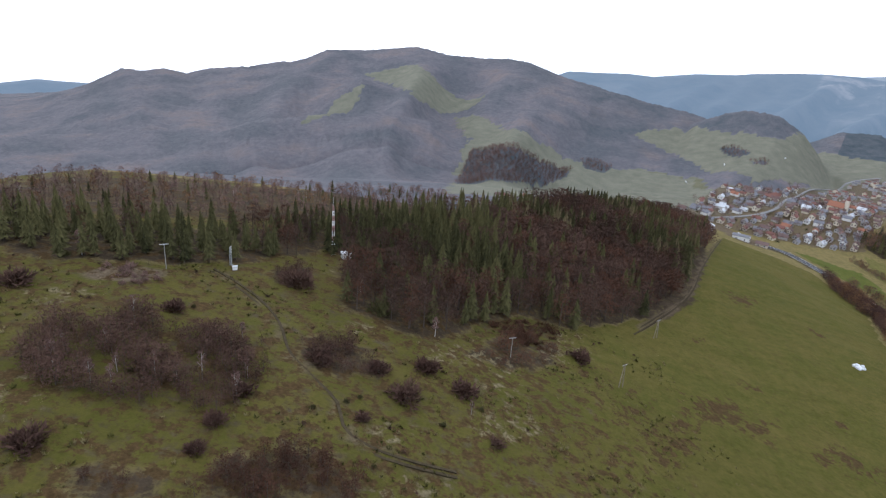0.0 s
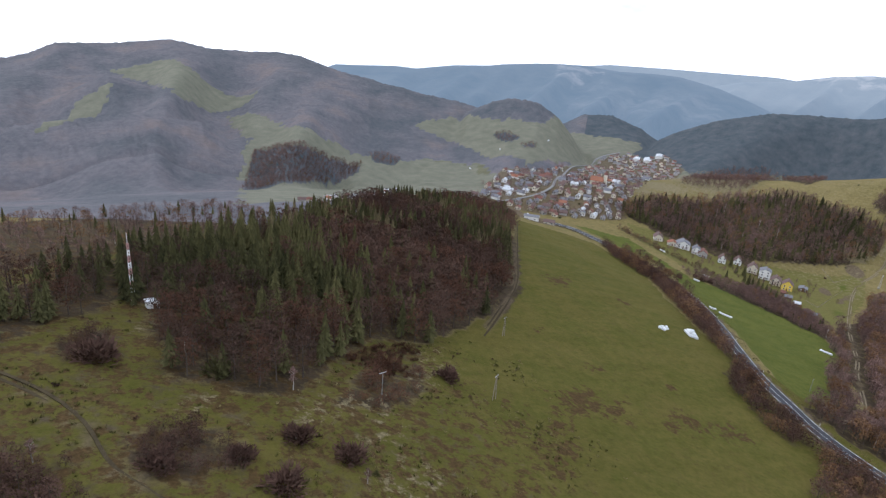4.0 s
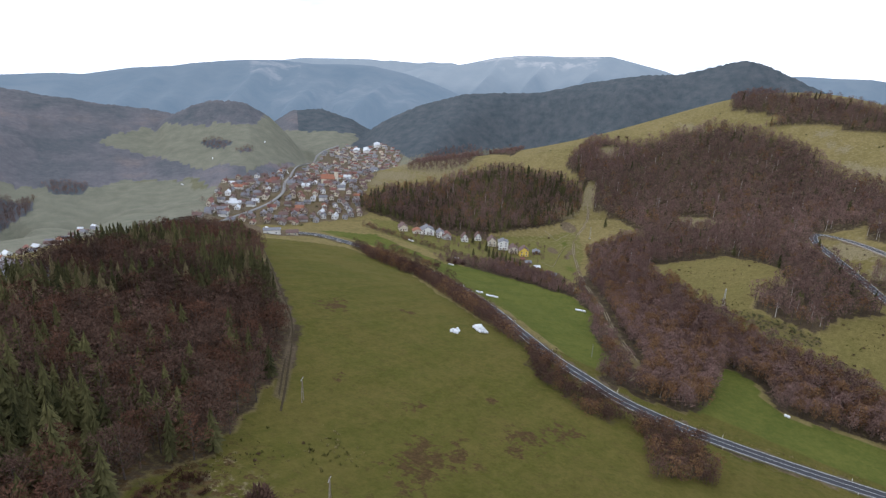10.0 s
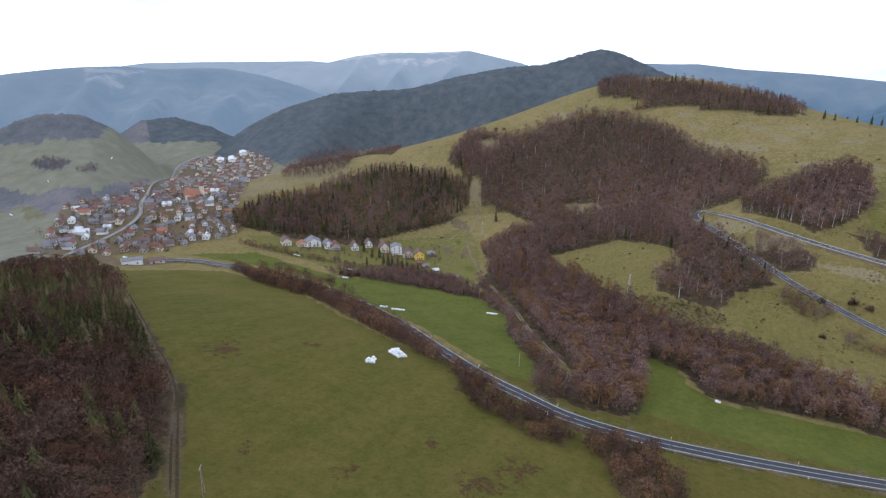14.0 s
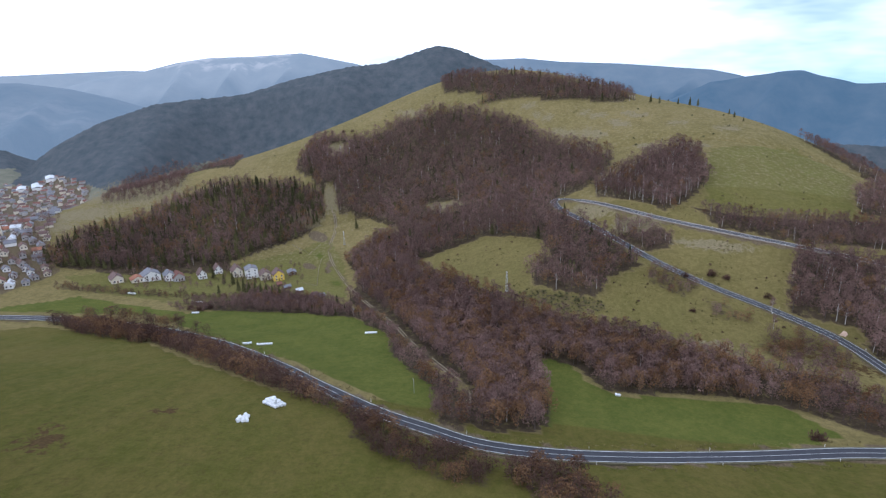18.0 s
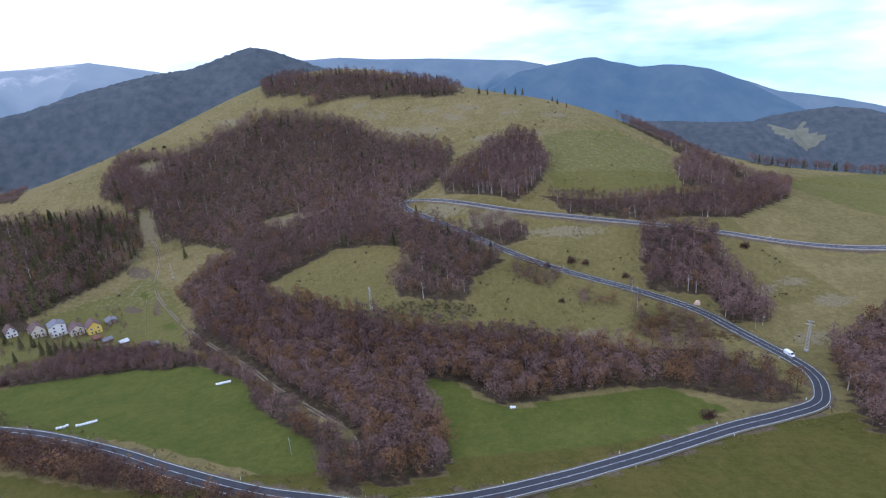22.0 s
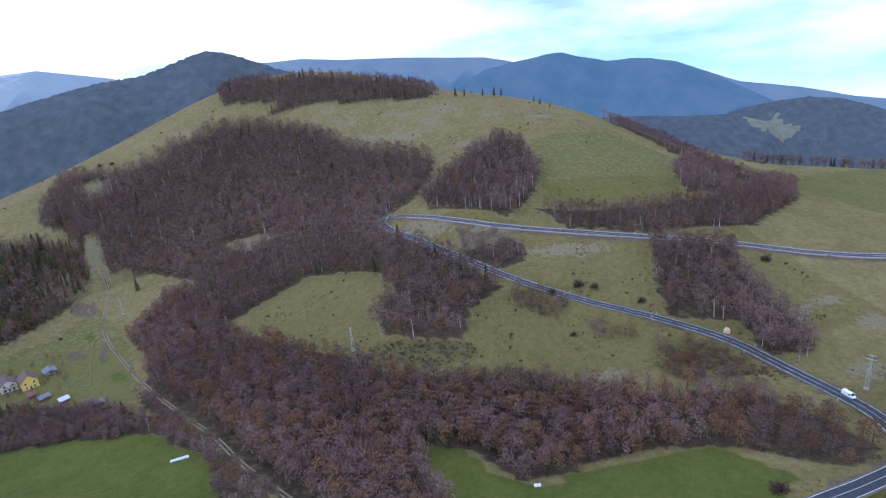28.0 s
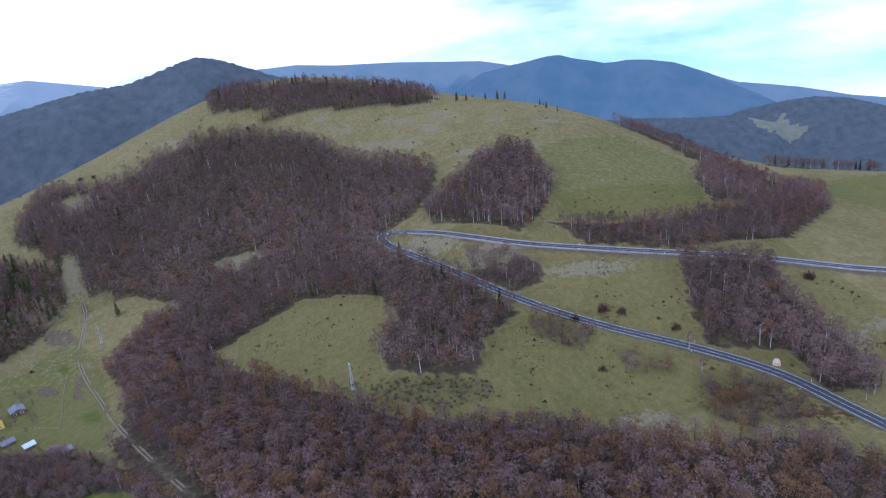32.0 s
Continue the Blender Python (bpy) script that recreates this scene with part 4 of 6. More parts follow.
def leafless(seed, twigs=250, spread=0.33, birch=False, limbs=6, fine=1.0, low=0.22):
    r = np.random.default_rng(seed)
    low = 0.34 if birch else low
    lean = r.normal(0, 0.02, 2)
    top = (lean[0], lean[1], 0.86)
    stout = 1.2 if birch else 1.0
    pieces = [(*prism((0, 0, -0.03), (lean[0] / 2, lean[1] / 2, 0.45), 0.019 * stout, 0.012 * stout, 5), 1), (*prism((lean[0] / 2, lean[1] / 2, 0.45), top, 0.012 * stout, 0.005, 4), 1)]
    ends = []
    for k in range(limbs):
        t = k * 2.4 + r.uniform(-0.4, 0.4)
        h = r.uniform(low + 0.03, 0.66)
        out = spread * r.uniform(0.55, 1.0) * (1.1 - 0.6 * abs(h - 0.45))
        e = np.array([np.cos(t) * out, np.sin(t) * out, h + r.uniform(0.14, 0.27)])
        pieces.append((*prism((lean[0] * h, lean[1] * h, h), e, 0.008, 0.002, 3), 1))
        ends.append(e)
    # the crown: rounded lobes of fine twigs with gaps between them
    lobes = 9
    t = np.arange(lobes) * 2.4 + r.uniform(-0.5, 0.5, lobes)
    rise = np.clip((np.arange(lobes) + r.uniform(-0.4, 0.4, lobes)) / (lobes - 1), 0, 1)
    out = spread * 0.66 * np.sqrt(np.clip(1 - (2 * rise - 0.75) ** 2 * 0.62, 0.05, 1)) * r.uniform(0.8, 1.15, lobes)
    heart = np.stack([np.cos(t) * out, np.sin(t) * out, low + 0.12 + (0.80 - low) * rise], 1)
    heart[-1, :2] *= 0.3
    at = r.integers(0, lobes, twigs)
    d = r.normal(size=(twigs, 3)) * (1, 1, 0.85) + (0, 0, 0.3)
    d /= np.linalg.norm(d, axis=1)[:, None]
    girth = spread * r.uniform(0.40, 0.60, lobes)
    c = heart[at] + d * (girth[at] * r.uniform(0.45, 1.0, twigs) ** 0.5)[:, None]
    c[:, 2] = np.clip(c[:, 2], low, 1.02)
    grow = d + (0, 0, 0.15) + r.normal(0, 0.42, (twigs, 3))
    grow /= np.linalg.norm(grow, axis=1)[:, None]
    size = r.uniform(0.06, 0.12, twigs)[:, None] * fine
    v, f = blades(c - grow * size / 2, c + grow * size / 2, r.uniform(0.010, 0.021, twigs)[:, None] * fine, r)
    pieces.append((v, f, 0))
    return collect(pieces)


def needled(seed, tiers=13, arms=9):
    r = np.random.default_rng(seed)
    pieces = [(*prism((0, 0, -0.03), (0, 0, 0.93), 0.016, 0.003, 5), 1)]
    bases, tips, widths = [], [], []
    for k in range(tiers):
        h = 0.16 + 0.80 * k / (tiers - 1)
        reach = 0.215 * (1.02 - h) ** 0.8 + 0.012
        for a in range(arms if k < tiers - 2 else 5):
            t = a * 2 * np.pi / arms + k * 0.7 + r.uniform(-0.25, 0.25)
            q = reach * r.uniform(0.6, 1.2)
            bases.append((0.1 * q * np.cos(t), 0.1 * q * np.sin(t), h + 0.075))
            tips.append((q * np.cos(t), q * np.sin(t), h - 0.07 * r.uniform(0.2, 1.4)))
            widths.append(q * 0.24)
    bases, tips, widths = np.array(bases), np.array(tips), np.array(widths)[:, None]
    w = tips - bases
    s = np.stack([-w[:, 1], w[:, 0], 0 * w[:, 0]], 1)
    s /= np.linalg.norm(s, axis=1)[:, None] + 1e-9
    midp = bases + w * 0.6
    v = np.stack([bases, midp - s * widths + (0, 0, -0.03), tips, midp + s * widths + (0, 0, -0.03)], 1).reshape(-1, 3)
    j = np.arange(len(bases)) * 4
    f = np.vstack([np.stack([j, j + 1, j + 2], 1), np.stack([j, j + 2, j + 3], 1)])
    pieces.append((v, f, 0))
    pieces.append((*prism((0, 0, 0.9), (0, 0, 1.0), 0.012, 0.001, 4), 0))
    return collect(pieces)


def bushy(seed, twigs=130):
    r = np.random.default_rng(seed)
    d = r.normal(size=(twigs, 3))
    d[:, 2] = np.abs(d[:, 2])
    d /= np.linalg.norm(d, axis=1)[:, None]
    rad = r.uniform(0.4, 1.0, twigs)[:, None]
    c = d * rad * (0.62, 0.62, 0.8) * (1 + 0.2 * np.sin(3 * np.arctan2(d[:, 1], d[:, 0]) + seed))[:, None]
    grow = d * 0.8 + (0, 0, 0.6) + r.normal(0, 0.3, (twigs, 3))
    grow /= np.linalg.norm(grow, axis=1)[:, None]
    size = r.uniform(0.16, 0.36, twigs)[:, None]
    v, f = blades(c - grow * size / 2, c + grow * size / 2, r.uniform(0.022, 0.052, twigs)[:, None], r)
    stems = [(*prism((0, 0, -0.05), d[k] * (0.5, 0.5, 0.75), 0.02, 0.006, 3), 1) for k in range(5)]
    return collect([(v, f, 0), *stems])


LEAFLESS = [leafless(s) for s in range(6)]
DENSE = [leafless(190 + s, 480, 0.35, limbs=4, fine=0.72) for s in range(6)]
SIMPLE = [leafless(170 + s, 125, limbs=3, fine=1.2) for s in range(6)]
DISTANT = {"back_slope", "hillside", "grove", "west_wood", "knob", "gap_wood", "knoll_wood", "knoll_small", "ridge_wood", "ridge_front", "roadstrip", "back_wood", "field_wood_a", "field_wood_b", "field_wood_c", "field_wood_d", "town_edge"}
BIRCHES = [leafless(20 + s, 90, 0.15, True) for s in range(3)]
NEEDLED = [needled(40 + s) for s in range(4)]
BUSHES = [bushy(60 + s) for s in range(4)]
SHRUBBY = [leafless(230 + s, 300, 0.44, limbs=4, fine=1.1, low=0.04) for s in range(5)]
TRUNK = plain("bark", (0.085, 0.068, 0.055), 0.95, scale=2.0, spread=0.3)


def plant(name, shapes, spots, heights, mats, tints, label, category, girth=None, group="", smooth=False):
    """Many plants joined into one object, each turned and sized on its own."""
    if len(spots) == 0:
        return None
    z = land(spots[:, 0], spots[:, 1])
    V, Fc, M, Tn, base = [], [], [], [], 0
    pick = rng.integers(0, len(shapes), len(spots))
    turn = rng.uniform(0, 2 * np.pi, len(spots))
    wide = heights * (girth if girth is not None else rng.uniform(0.85, 1.25, len(spots)))
    for k, (sv, sf, sm) in enumerate(shapes):
        w = np.where(pick == k)[0]
        if not len(w):
            continue
        c, s = np.cos(turn[w])[:, None], np.sin(turn[w])[:, None]
        x = (sv[None, :, 0] * c - sv[None, :, 1] * s) * wide[w][:, None] + spots[w, 0][:, None]
        y = (sv[None, :, 0] * s + sv[None, :, 1] * c) * wide[w][:, None] + spots[w, 1][:, None]
        h = sv[None, :, 2] * heights[w][:, None] + z[w][:, None]
        V.append(np.stack([x, y, h], -1).reshape(-1, 3))
        Fc.append((sf[None] + (np.arange(len(w)) * len(sv))[:, None, None] + base).reshape(-1, 3))
        M.append(np.tile(sm, len(w)))
        Tn.append(np.repeat(tints[w], len(sv)))
        base += len(w) * len(sv)
    me = mesh_of(name, np.vstack(V), np.vstack(Fc), mats, {"tint": np.concatenate(Tn)}, smooth, np.concatenate(M))
    return tagged(new(name, me), label, category, group, "stuff")


def scatter(poly, gap, margin=7.0, jitter=0.45):
    p = np.array(poly, float)
    x, y = np.meshgrid(np.arange(p[:, 0].min(), p[:, 0].max(), gap), np.arange(p[:, 1].min(), p[:, 1].max(), gap))
    x, y = x.ravel() + rng.uniform(-jitter, jitter, x.size) * gap, y.ravel() + rng.uniform(-jitter, jitter, y.size) * gap
    ok = inside(poly, x, y)
    x, y = x[ok], y[ok]
    if len(x):
        d, _ = on_road(x, y)
        ok = d > margin
        for line in TRACKS:
            ok &= off_line(line[::3], x, y) > 4.8
        ok &= oval(SPOTS_CLEAR, x, y) <= 0
        for hx, hy in LINES["houses"]:
            ok &= np.hypot(x - hx - 6, y - hy - 2) > 10
        x, y = x[ok], y[ok]
    return np.stack([x, y], 1)


def tint_of(spots, scale=34.0, phase=0.0):
    """Neighbouring trees share a hue, with some of each tree's own."""
    a = 0.5 + 0.28 * np.sin(spots[:, 0] / scale + phase + 1.3 * np.sin(spots[:, 1] / (scale * 1.4))) + 0.1 * np.sin(spots[:, 1] / (scale * 0.4))
    return np.clip(a + rng.normal(0, 0.21, len(spots)), 0, 1)


KINDS = {  # gap, height from, to, share of conifers, birches, russet
    "creek": (6.0, 9, 14, 0.0, 0.02, 0.30), "creek_east": (6.0, 8, 13, 0.0, 0.02, 0.35), "creek_south": (6.0, 8, 13, 0.0, 0.02, 0.2),
    "hillside": (6.6, 11, 16, 0.03, 0.045, 0.08), "grove": (5.4, 11, 16, 0.0, 0.20, 0.1), "roadstrip": (4.4, 7, 11, 0.0, 0.06, 0.15),
    "knob": (6.0, 10, 14, 0.0, 0.2, 0.1), "clump": (6.0, 10, 15, 0.0, 0.08, 0.05), "eastwood": (5.2, 11, 16, 0.0, 0.08, 0.1),
    "west_wood": (6.0, 11, 16, 0.42, 0.02, 0.12), "knoll_wood": (7.0, 7, 11, 0.0, 0.03, 0.05), "knoll_small": (7.0, 6, 9, 0.0, 0.0, 0.05),
    "gap_wood": (6.5, 8, 13, 0.04, 0.04, 0.1), "stream_bush": (5.0, 5, 9, 0.04, 0.02, 0.05), "stream_bush_b": (5.0, 4, 8, 0.03, 0.02, 0.1), "field_island": (4.5, 3, 5, 0.0, 0.0, 0.0), "house_bush": (4.5, 5, 8, 0.10, 0.0, 0.15), "back_slope": (7.0, 5, 8, 0.08, 0.02, 0.25), "creek_west": (5.5, 7, 11, 0.0, 0.02, 0.3), "orchard": (11.0, 3, 6, 0.06, 0.0, 0.1), "ridge_wood": (6.0, 9, 14, 0.08, 0.04, 0.08), "back_wood": (6.0, 9, 13, 0.0, 0.05, 0.1),
    "ridge_front": (8.0, 9, 13, 0.15, 0.05, 0.1), "field_wood_a": (5.2, 5, 9, 0.0, 0.0, 0.05), "field_wood_b": (5.2, 4, 7, 0.0, 0.0, 0.05), "field_wood_c": (5.2, 4, 7, 0.0, 0.0, 0.05), "field_wood_d": (5.2, 4, 7, 0.0, 0.0, 0.05), "town_edge": (8.0, 6, 10, 0.05, 0.0, 0.05),
}
BUSH_KINDS = {"hairpin_bush": (5.0, 4, 8), "verge_a": (5.0, 4, 7), "verge_b": (5.0, 3, 6), "layby_bush": (5.0, 4, 7), "hedge": (3.5, 5, 9), "hedge_low": (3.4, 4, 8), "hedge_mid": (3.4, 4, 7),
              "meadow_bush": (2.7, 2.5, 6.0), "bush_b": (2.6, 2, 4.6), "bush_c": (2.8, 2, 3.5), "bush_front": (2.4, 2.5, 4.5), "bush_front_b": (3.0, 2, 3.2), "left_scrub": (3.0, 1.0, 2.4), "forest_front": (4.0, 2, 5), "scrub": (3.4, 0.9, 2.0), "house_hedge": (4.0, 2, 4.5), "forest_scrub": (2.6, 1.2, 3.0)}
for key, (gap, lo, hi, con, bir, rus) in KINDS.items():
    spots = scatter(WOODS[key], gap * 0.93)
    u = rng.uniform(0, 1, len(spots))
    hts = rng.uniform(lo, hi, len(spots)) * 0.88
    for tag, mask, shapes, mats, label in (
        ("leafless_trees", u > con + bir + rus, SIMPLE if key in DISTANT else LEAFLESS, [TWIG, TRUNK], "bare purple-brown deciduous trees in a dense wood"),
        ("russet_trees", (u > con + bir) & (u <= con + bir + rus), SIMPLE if key in DISTANT else LEAFLESS, [RUSSET, TRUNK], "deciduous trees with clinging russet leaves"),
        ("birch_trees", (u > con) & (u <= con + bir), BIRCHES, [TWIG, BIRCH], "slender bare birches with white trunks"),
        ("conifers", u <= con, NEEDLED, [NEEDLE, TRUNK], "dark green spruces among bare trees")):
        s = spots[mask]
        plant(tag, shapes, s, hts[mask], mats, tint_of(s, phase=len(key)), label, "trees")
for key, (gap, lo, hi) in BUSH_KINDS.items():
    spots = scatter(WOODS[key], gap, 6.5)
    shapes = BUSHES if "scrub" in key else SHRUBBY
    # low at the rims and between the mounds, tallest in their middles
    mound = 0.5 + 0.28 * np.sin(spots[:, 0] / 3.1 + 2.0 * np.sin(spots[:, 1] / 6.3)) + 0.22 * np.sin(spots[:, 1] / 2.7 + spots[:, 0] / 5.2)
    spots = spots[mound > 0.16]
    mound = mound[mound > 0.16]
    russet = rng.uniform(0, 1, len(spots)) < (0.35 if "hedge" in key or "verge" in key or "layby" in key else 0.0)
    plant("russet_thicket", shapes, spots[russet], (lo + (hi - lo) * mound[russet]) * rng.uniform(0.85, 1.15, russet.sum()), [RUSSET, TRUNK], tint_of(spots[russet], 20.0), "russet bushes in a dense thicket", "bushes")
    spots, mound = spots[~russet], mound[~russet]
    plant("thicket", shapes, spots, (lo + (hi - lo) * mound) * rng.uniform(0.85, 1.15, len(spots)), [SCRUB if key == "scrub" else COPPER if "front" in key or key == "forest_scrub" else BRUSH if "bush_" in key or key == "meadow_bush" or "hedge" in key else TWIG, TRUNK], tint_of(spots, 20.0), "bare brown bushes in a dense thicket", "bushes")
for key, share in (("meadow_bush", 0.035), ("bush_b", 0.03), ("forest_front", 0.015), ("hairpin_bush", 0.1)):
    spots = scatter(WOODS[key], 2.6, 6.5)
    spots = spots[rng.uniform(0, 1, len(spots)) < share]
    plant("birch_trees", BIRCHES, spots, rng.uniform(4.5, 8, len(spots)), [TWIG, BIRCH], tint_of(spots), "young bare birches with white trunks in the thicket", "trees")
# the mixed forest on the hill: spruce on the back, beech towards the meadow
spots = scatter(FOREST, 5.4)
bx, by = spots[:, 0], spots[:, 1]
fir = 0.85 * step(8, -30, bx) + 0.5 + 0.45 * np.sin(bx / 23 + 0.8 * np.sin(by / 31)) + 0.35 * np.sin(by / 19 + bx / 47) + 0.22 * step(215, 300, by) - 0.12 - 0.5 * step(40, 150, bx) * step(330, 250, by)
con = rng.uniform(0, 1, len(spots)) < np.clip(fir, 0.10, 0.92)
far_larch = con & (by > 300) & (rng.uniform(0, 1, len(spots)) < 0.30)
hts = rng.uniform(12, 18, len(spots)) * (0.78 + 0.22 * step(-40, 60, bx)) * (0.8 + 0.2 * step(220, 330, by))
plant("spruces", NEEDLED, spots[con & ~far_larch], hts[con & ~far_larch] * 1.12, [NEEDLE, TRUNK], tint_of(spots[con & ~far_larch]), "dark green spruces in a dense mixed forest", "trees")
plant("larches", NEEDLED, spots[far_larch], hts[far_larch], [LARCH, TRUNK], tint_of(spots[far_larch]), "faded yellow-brown larches in the forest", "trees")
red = ~con & (rng.uniform(0, 1, len(spots)) < 0.35)
plant("beeches", DENSE, spots[~con & ~red], hts[~con & ~red], [BEECH, TRUNK], tint_of(spots[~con & ~red]), "bare brown beeches in a mixed forest", "trees")
plant("russet_beeches", DENSE, spots[red], hts[red], [COPPER, TRUNK], tint_of(spots[red]), "beeches with clinging russet leaves", "trees")


# ---- tussocks and seedlings on the rough pastures ----
def tussock(seed, k=9):
    r = np.random.default_rng(seed)
    t = r.uniform(0, 2 * np.pi, k)
    b = np.stack([np.cos(t) * 0.25, np.sin(t) * 0.25, np.full(k, -0.1)], 1)
    v, f = blades(b, b * (2.6, 2.6, 0) + np.stack([0 * t, 0 * t, r.uniform(0.5, 1.0, k)], 1), r.uniform(0.12, 0.22, k)[:, None], r)
    return v, f, np.zeros(len(f), int)


TUSSOCKS = [tussock(200 + s) for s in range(4)]
STRAW = tinted("dry_grass", (0.105, 0.092, 0.034), (0.225, 0.185, 0.092))
OLIVE = tinted("rank_grass", (0.050, 0.050, 0.014), (0.100, 0.092, 0.030))


def pasture(x0, x1, y0, y1, count):
    s = np.stack([rng.uniform(x0, x1, count), rng.uniform(y0, y1, count)], 1)
    ok = on_road(s[:, 0], s[:, 1])[0] > 7
    for poly in WOODS.values():
        ok &= ~inside(poly, s[:, 0], s[:, 1])
    for key in ("field_g", "field_e", "garden"):
        ok &= ~inside(FIELDS[key], s[:, 0], s[:, 1])
    clump = np.sin(s[:, 0] / 9 + 2 * np.sin(s[:, 1] / 13)) + np.sin(s[:, 1] / 7 + s[:, 0] / 17)
    return s[ok & (clump + rng.normal(0, 0.7, count) > 0.3)]


for area in ((-140, 110, 60, 250, 9000), (370, 560, -120, 200, 7000), (230, 330, -120, -20, 1500)):
    s = pasture(*area)
    half = len(s) // 2
    plant("dry_tussocks", TUSSOCKS, s[:half], rng.uniform(0.35, 0.8, half), [STRAW], tint_of(s[:half], 15.0), "bleached grass tussocks on the rough pasture", "grass", rng.uniform(0.9, 1.5, half))
    plant("rank_tussocks", TUSSOCKS, s[half:], rng.uniform(0.4, 0.9, len(s) - half), [OLIVE], tint_of(s[half:], 15.0), "dark olive grass tussocks on the rough pasture", "grass", rng.uniform(0.9, 1.6, len(s) - half))
s = pasture(370, 560, -120, 200, 420)
plant("seedling_bushes", BUSHES, s, rng.uniform(0.8, 2.0, len(s)), [BEECH, TRUNK], tint_of(s), "small dark bushes dotted over the pasture", "bushes")
s = pasture(560, 900, -130, 480, 330)
plant("seedling_bushes", BUSHES, s, rng.uniform(1.2, 2.6, len(s)), [SCRUB, TRUNK], tint_of(s), "low dull green bushes on the upper pasture", "bushes")
s = pasture(-120, 100, 70, 220, 260)
plant("seedling_bushes", BUSHES, s, rng.uniform(0.5, 1.3, len(s)), [BEECH, TRUNK], tint_of(s), "small dark bushes on the western pasture", "bushes")

# pale dry grass along the road's edges
d = np.gradient(ROAD, axis=0)
d /= np.hypot(d[:, 0], d[:, 1])[:, None]
pick = rng.integers(0, len(ROAD), 2600)
off = rng.choice([-1, 1], 2600) * rng.uniform(4.8, 9.0, 2600)
s = ROAD[pick] + np.stack([d[pick, 1], -d[pick, 0]], 1) * off[:, None] + d[pick] * rng.uniform(-2, 2, 2600)[:, None]
s = s[on_road(s[:, 0], s[:, 1])[0] > 4.6]
plant("roadside_grass", TUSSOCKS, s, rng.uniform(0.35, 0.8, len(s)), [STRAW], tint_of(s, 15.0), "pale dry grass along the road verge", "grass", rng.uniform(0.9, 1.5, len(s)))


# ---- things ----
def zed(x, y):
    return float(land([x], [y])[0])


def part(name, bm, mat, parent=None, label=""):
    me = bpy.data.meshes.new(name)
    bm.normal_update()
    bm.to_mesh(me)
    bm.free()
    me.materials.append(mat)
    ob = new(name, me)
    ob.parent = parent
    return tagged(ob, label)


def base(name, x, y, turn, label, category, group="", z=None):
    ob = new(name)
    ob.matrix_world = pose(x, y, zed(x, y) if z is None else z, 0, 0, turn)
    return tagged(ob, label, category, group)


def box(bm, c, s, turn=None, bevel=0.0):
    m = Matrix.Translation(c) @ (turn or Matrix()) @ Matrix.Diagonal((*s, 1))
    got = bmesh.ops.create_cube(bm, size=1, matrix=m)
    if bevel:
        edges = list({e for v in got["verts"] for e in v.link_edges})
        bmesh.ops.bevel(bm, geom=edges, offset=bevel, segments=1, affect="EDGES")
    return bm


def bar(bm, a, b, r, sides=6, r2=None):
    a, b = Vector(a), Vector(b)
    m = Matrix.Translation((a + b) / 2) @ (b - a).to_track_quat("Z", "Y").to_matrix().to_4x4()
    bmesh.ops.create_cone(bm, cap_ends=True, segments=sides, radius1=r, radius2=r if r2 is None else r2, depth=(b - a).length, matrix=m)
    return bm


def fresh():
    return bmesh.new()


WHITE = plain("white_plaster", (0.72, 0.71, 0.68), 0.85, scale=0.7, spread=0.10)
CREAM = plain("cream_plaster", (0.60, 0.54, 0.43), 0.85, scale=0.7, spread=0.12)
YELLOW = plain("yellow_plaster", (0.72, 0.52, 0.10), 0.85, scale=0.7, spread=0.10)
GREYWALL = plain("grey_plaster", (0.36, 0.34, 0.32), 0.9, scale=0.8, spread=0.2)
BRICKY = plain("brown_wood_wall", (0.17, 0.11, 0.075), 0.9, scale=1.2, spread=0.3)
RED_TILE = plain("red_roof_tiles", (0.175, 0.080, 0.062), 0.8, scale=1.5, spread=0.3, bump=0.4)
ORANGE_TILE = plain("orange_roof_tiles", (0.27, 0.118, 0.072), 0.8, scale=1.5, spread=0.25, bump=0.4)
BROWN_TILE = plain("brown_roof_tiles", (0.13, 0.085, 0.075), 0.8, scale=1.5, spread=0.3, bump=0.4)
GREY_TILE = plain("grey_roof_sheet", (0.155, 0.155, 0.17), 0.65, scale=1.2, spread=0.3, bump=0.2)
PALE_TILE = plain("pale_roof_sheet", (0.52, 0.54, 0.56), 0.6, scale=1.2, spread=0.15)
GLASS = plain("dark_window_glass", (0.035, 0.04, 0.05), 0.15, scale=1.0, spread=0.2)
FRAME = plain("white_window_frame", (0.75, 0.75, 0.73), 0.6, scale=2.0, spread=0.08)
DOORWOOD = plain("brown_door", (0.12, 0.065, 0.035), 0.7, scale=3.0, spread=0.2)
STACK = plain("chimney_brick", (0.27, 0.13, 0.09), 0.9, scale=3.0, spread=0.25)
WRAP = plain("white_bale_wrap", (0.70, 0.71, 0.72), 0.4, scale=2.5, spread=0.08, bump=0.25)
CONCRETE = plain("weathered_concrete", (0.27, 0.26, 0.24), 0.9, scale=2.0, spread=0.2, bump=0.2)
STEEL = plain("galvanised_steel", (0.45, 0.46, 0.46), 0.5, 0.5, scale=3.0, spread=0.15)
RED_STEEL = plain("faded_red_steel", (0.36, 0.20, 0.18), 0.6, scale=3.0, spread=0.2)
WHITE_STEEL = plain("white_painted_steel", (0.78, 0.77, 0.75), 0.6, scale=3.0, spread=0.1)
WOODEN = plain("grey_weathered_wood", (0.24, 0.20, 0.155), 0.9, scale=2.5, spread=0.25, bump=0.3)
LOGS = plain("fresh_cut_logs", (0.55, 0.40, 0.30), 0.9, scale=2.0, spread=0.25)
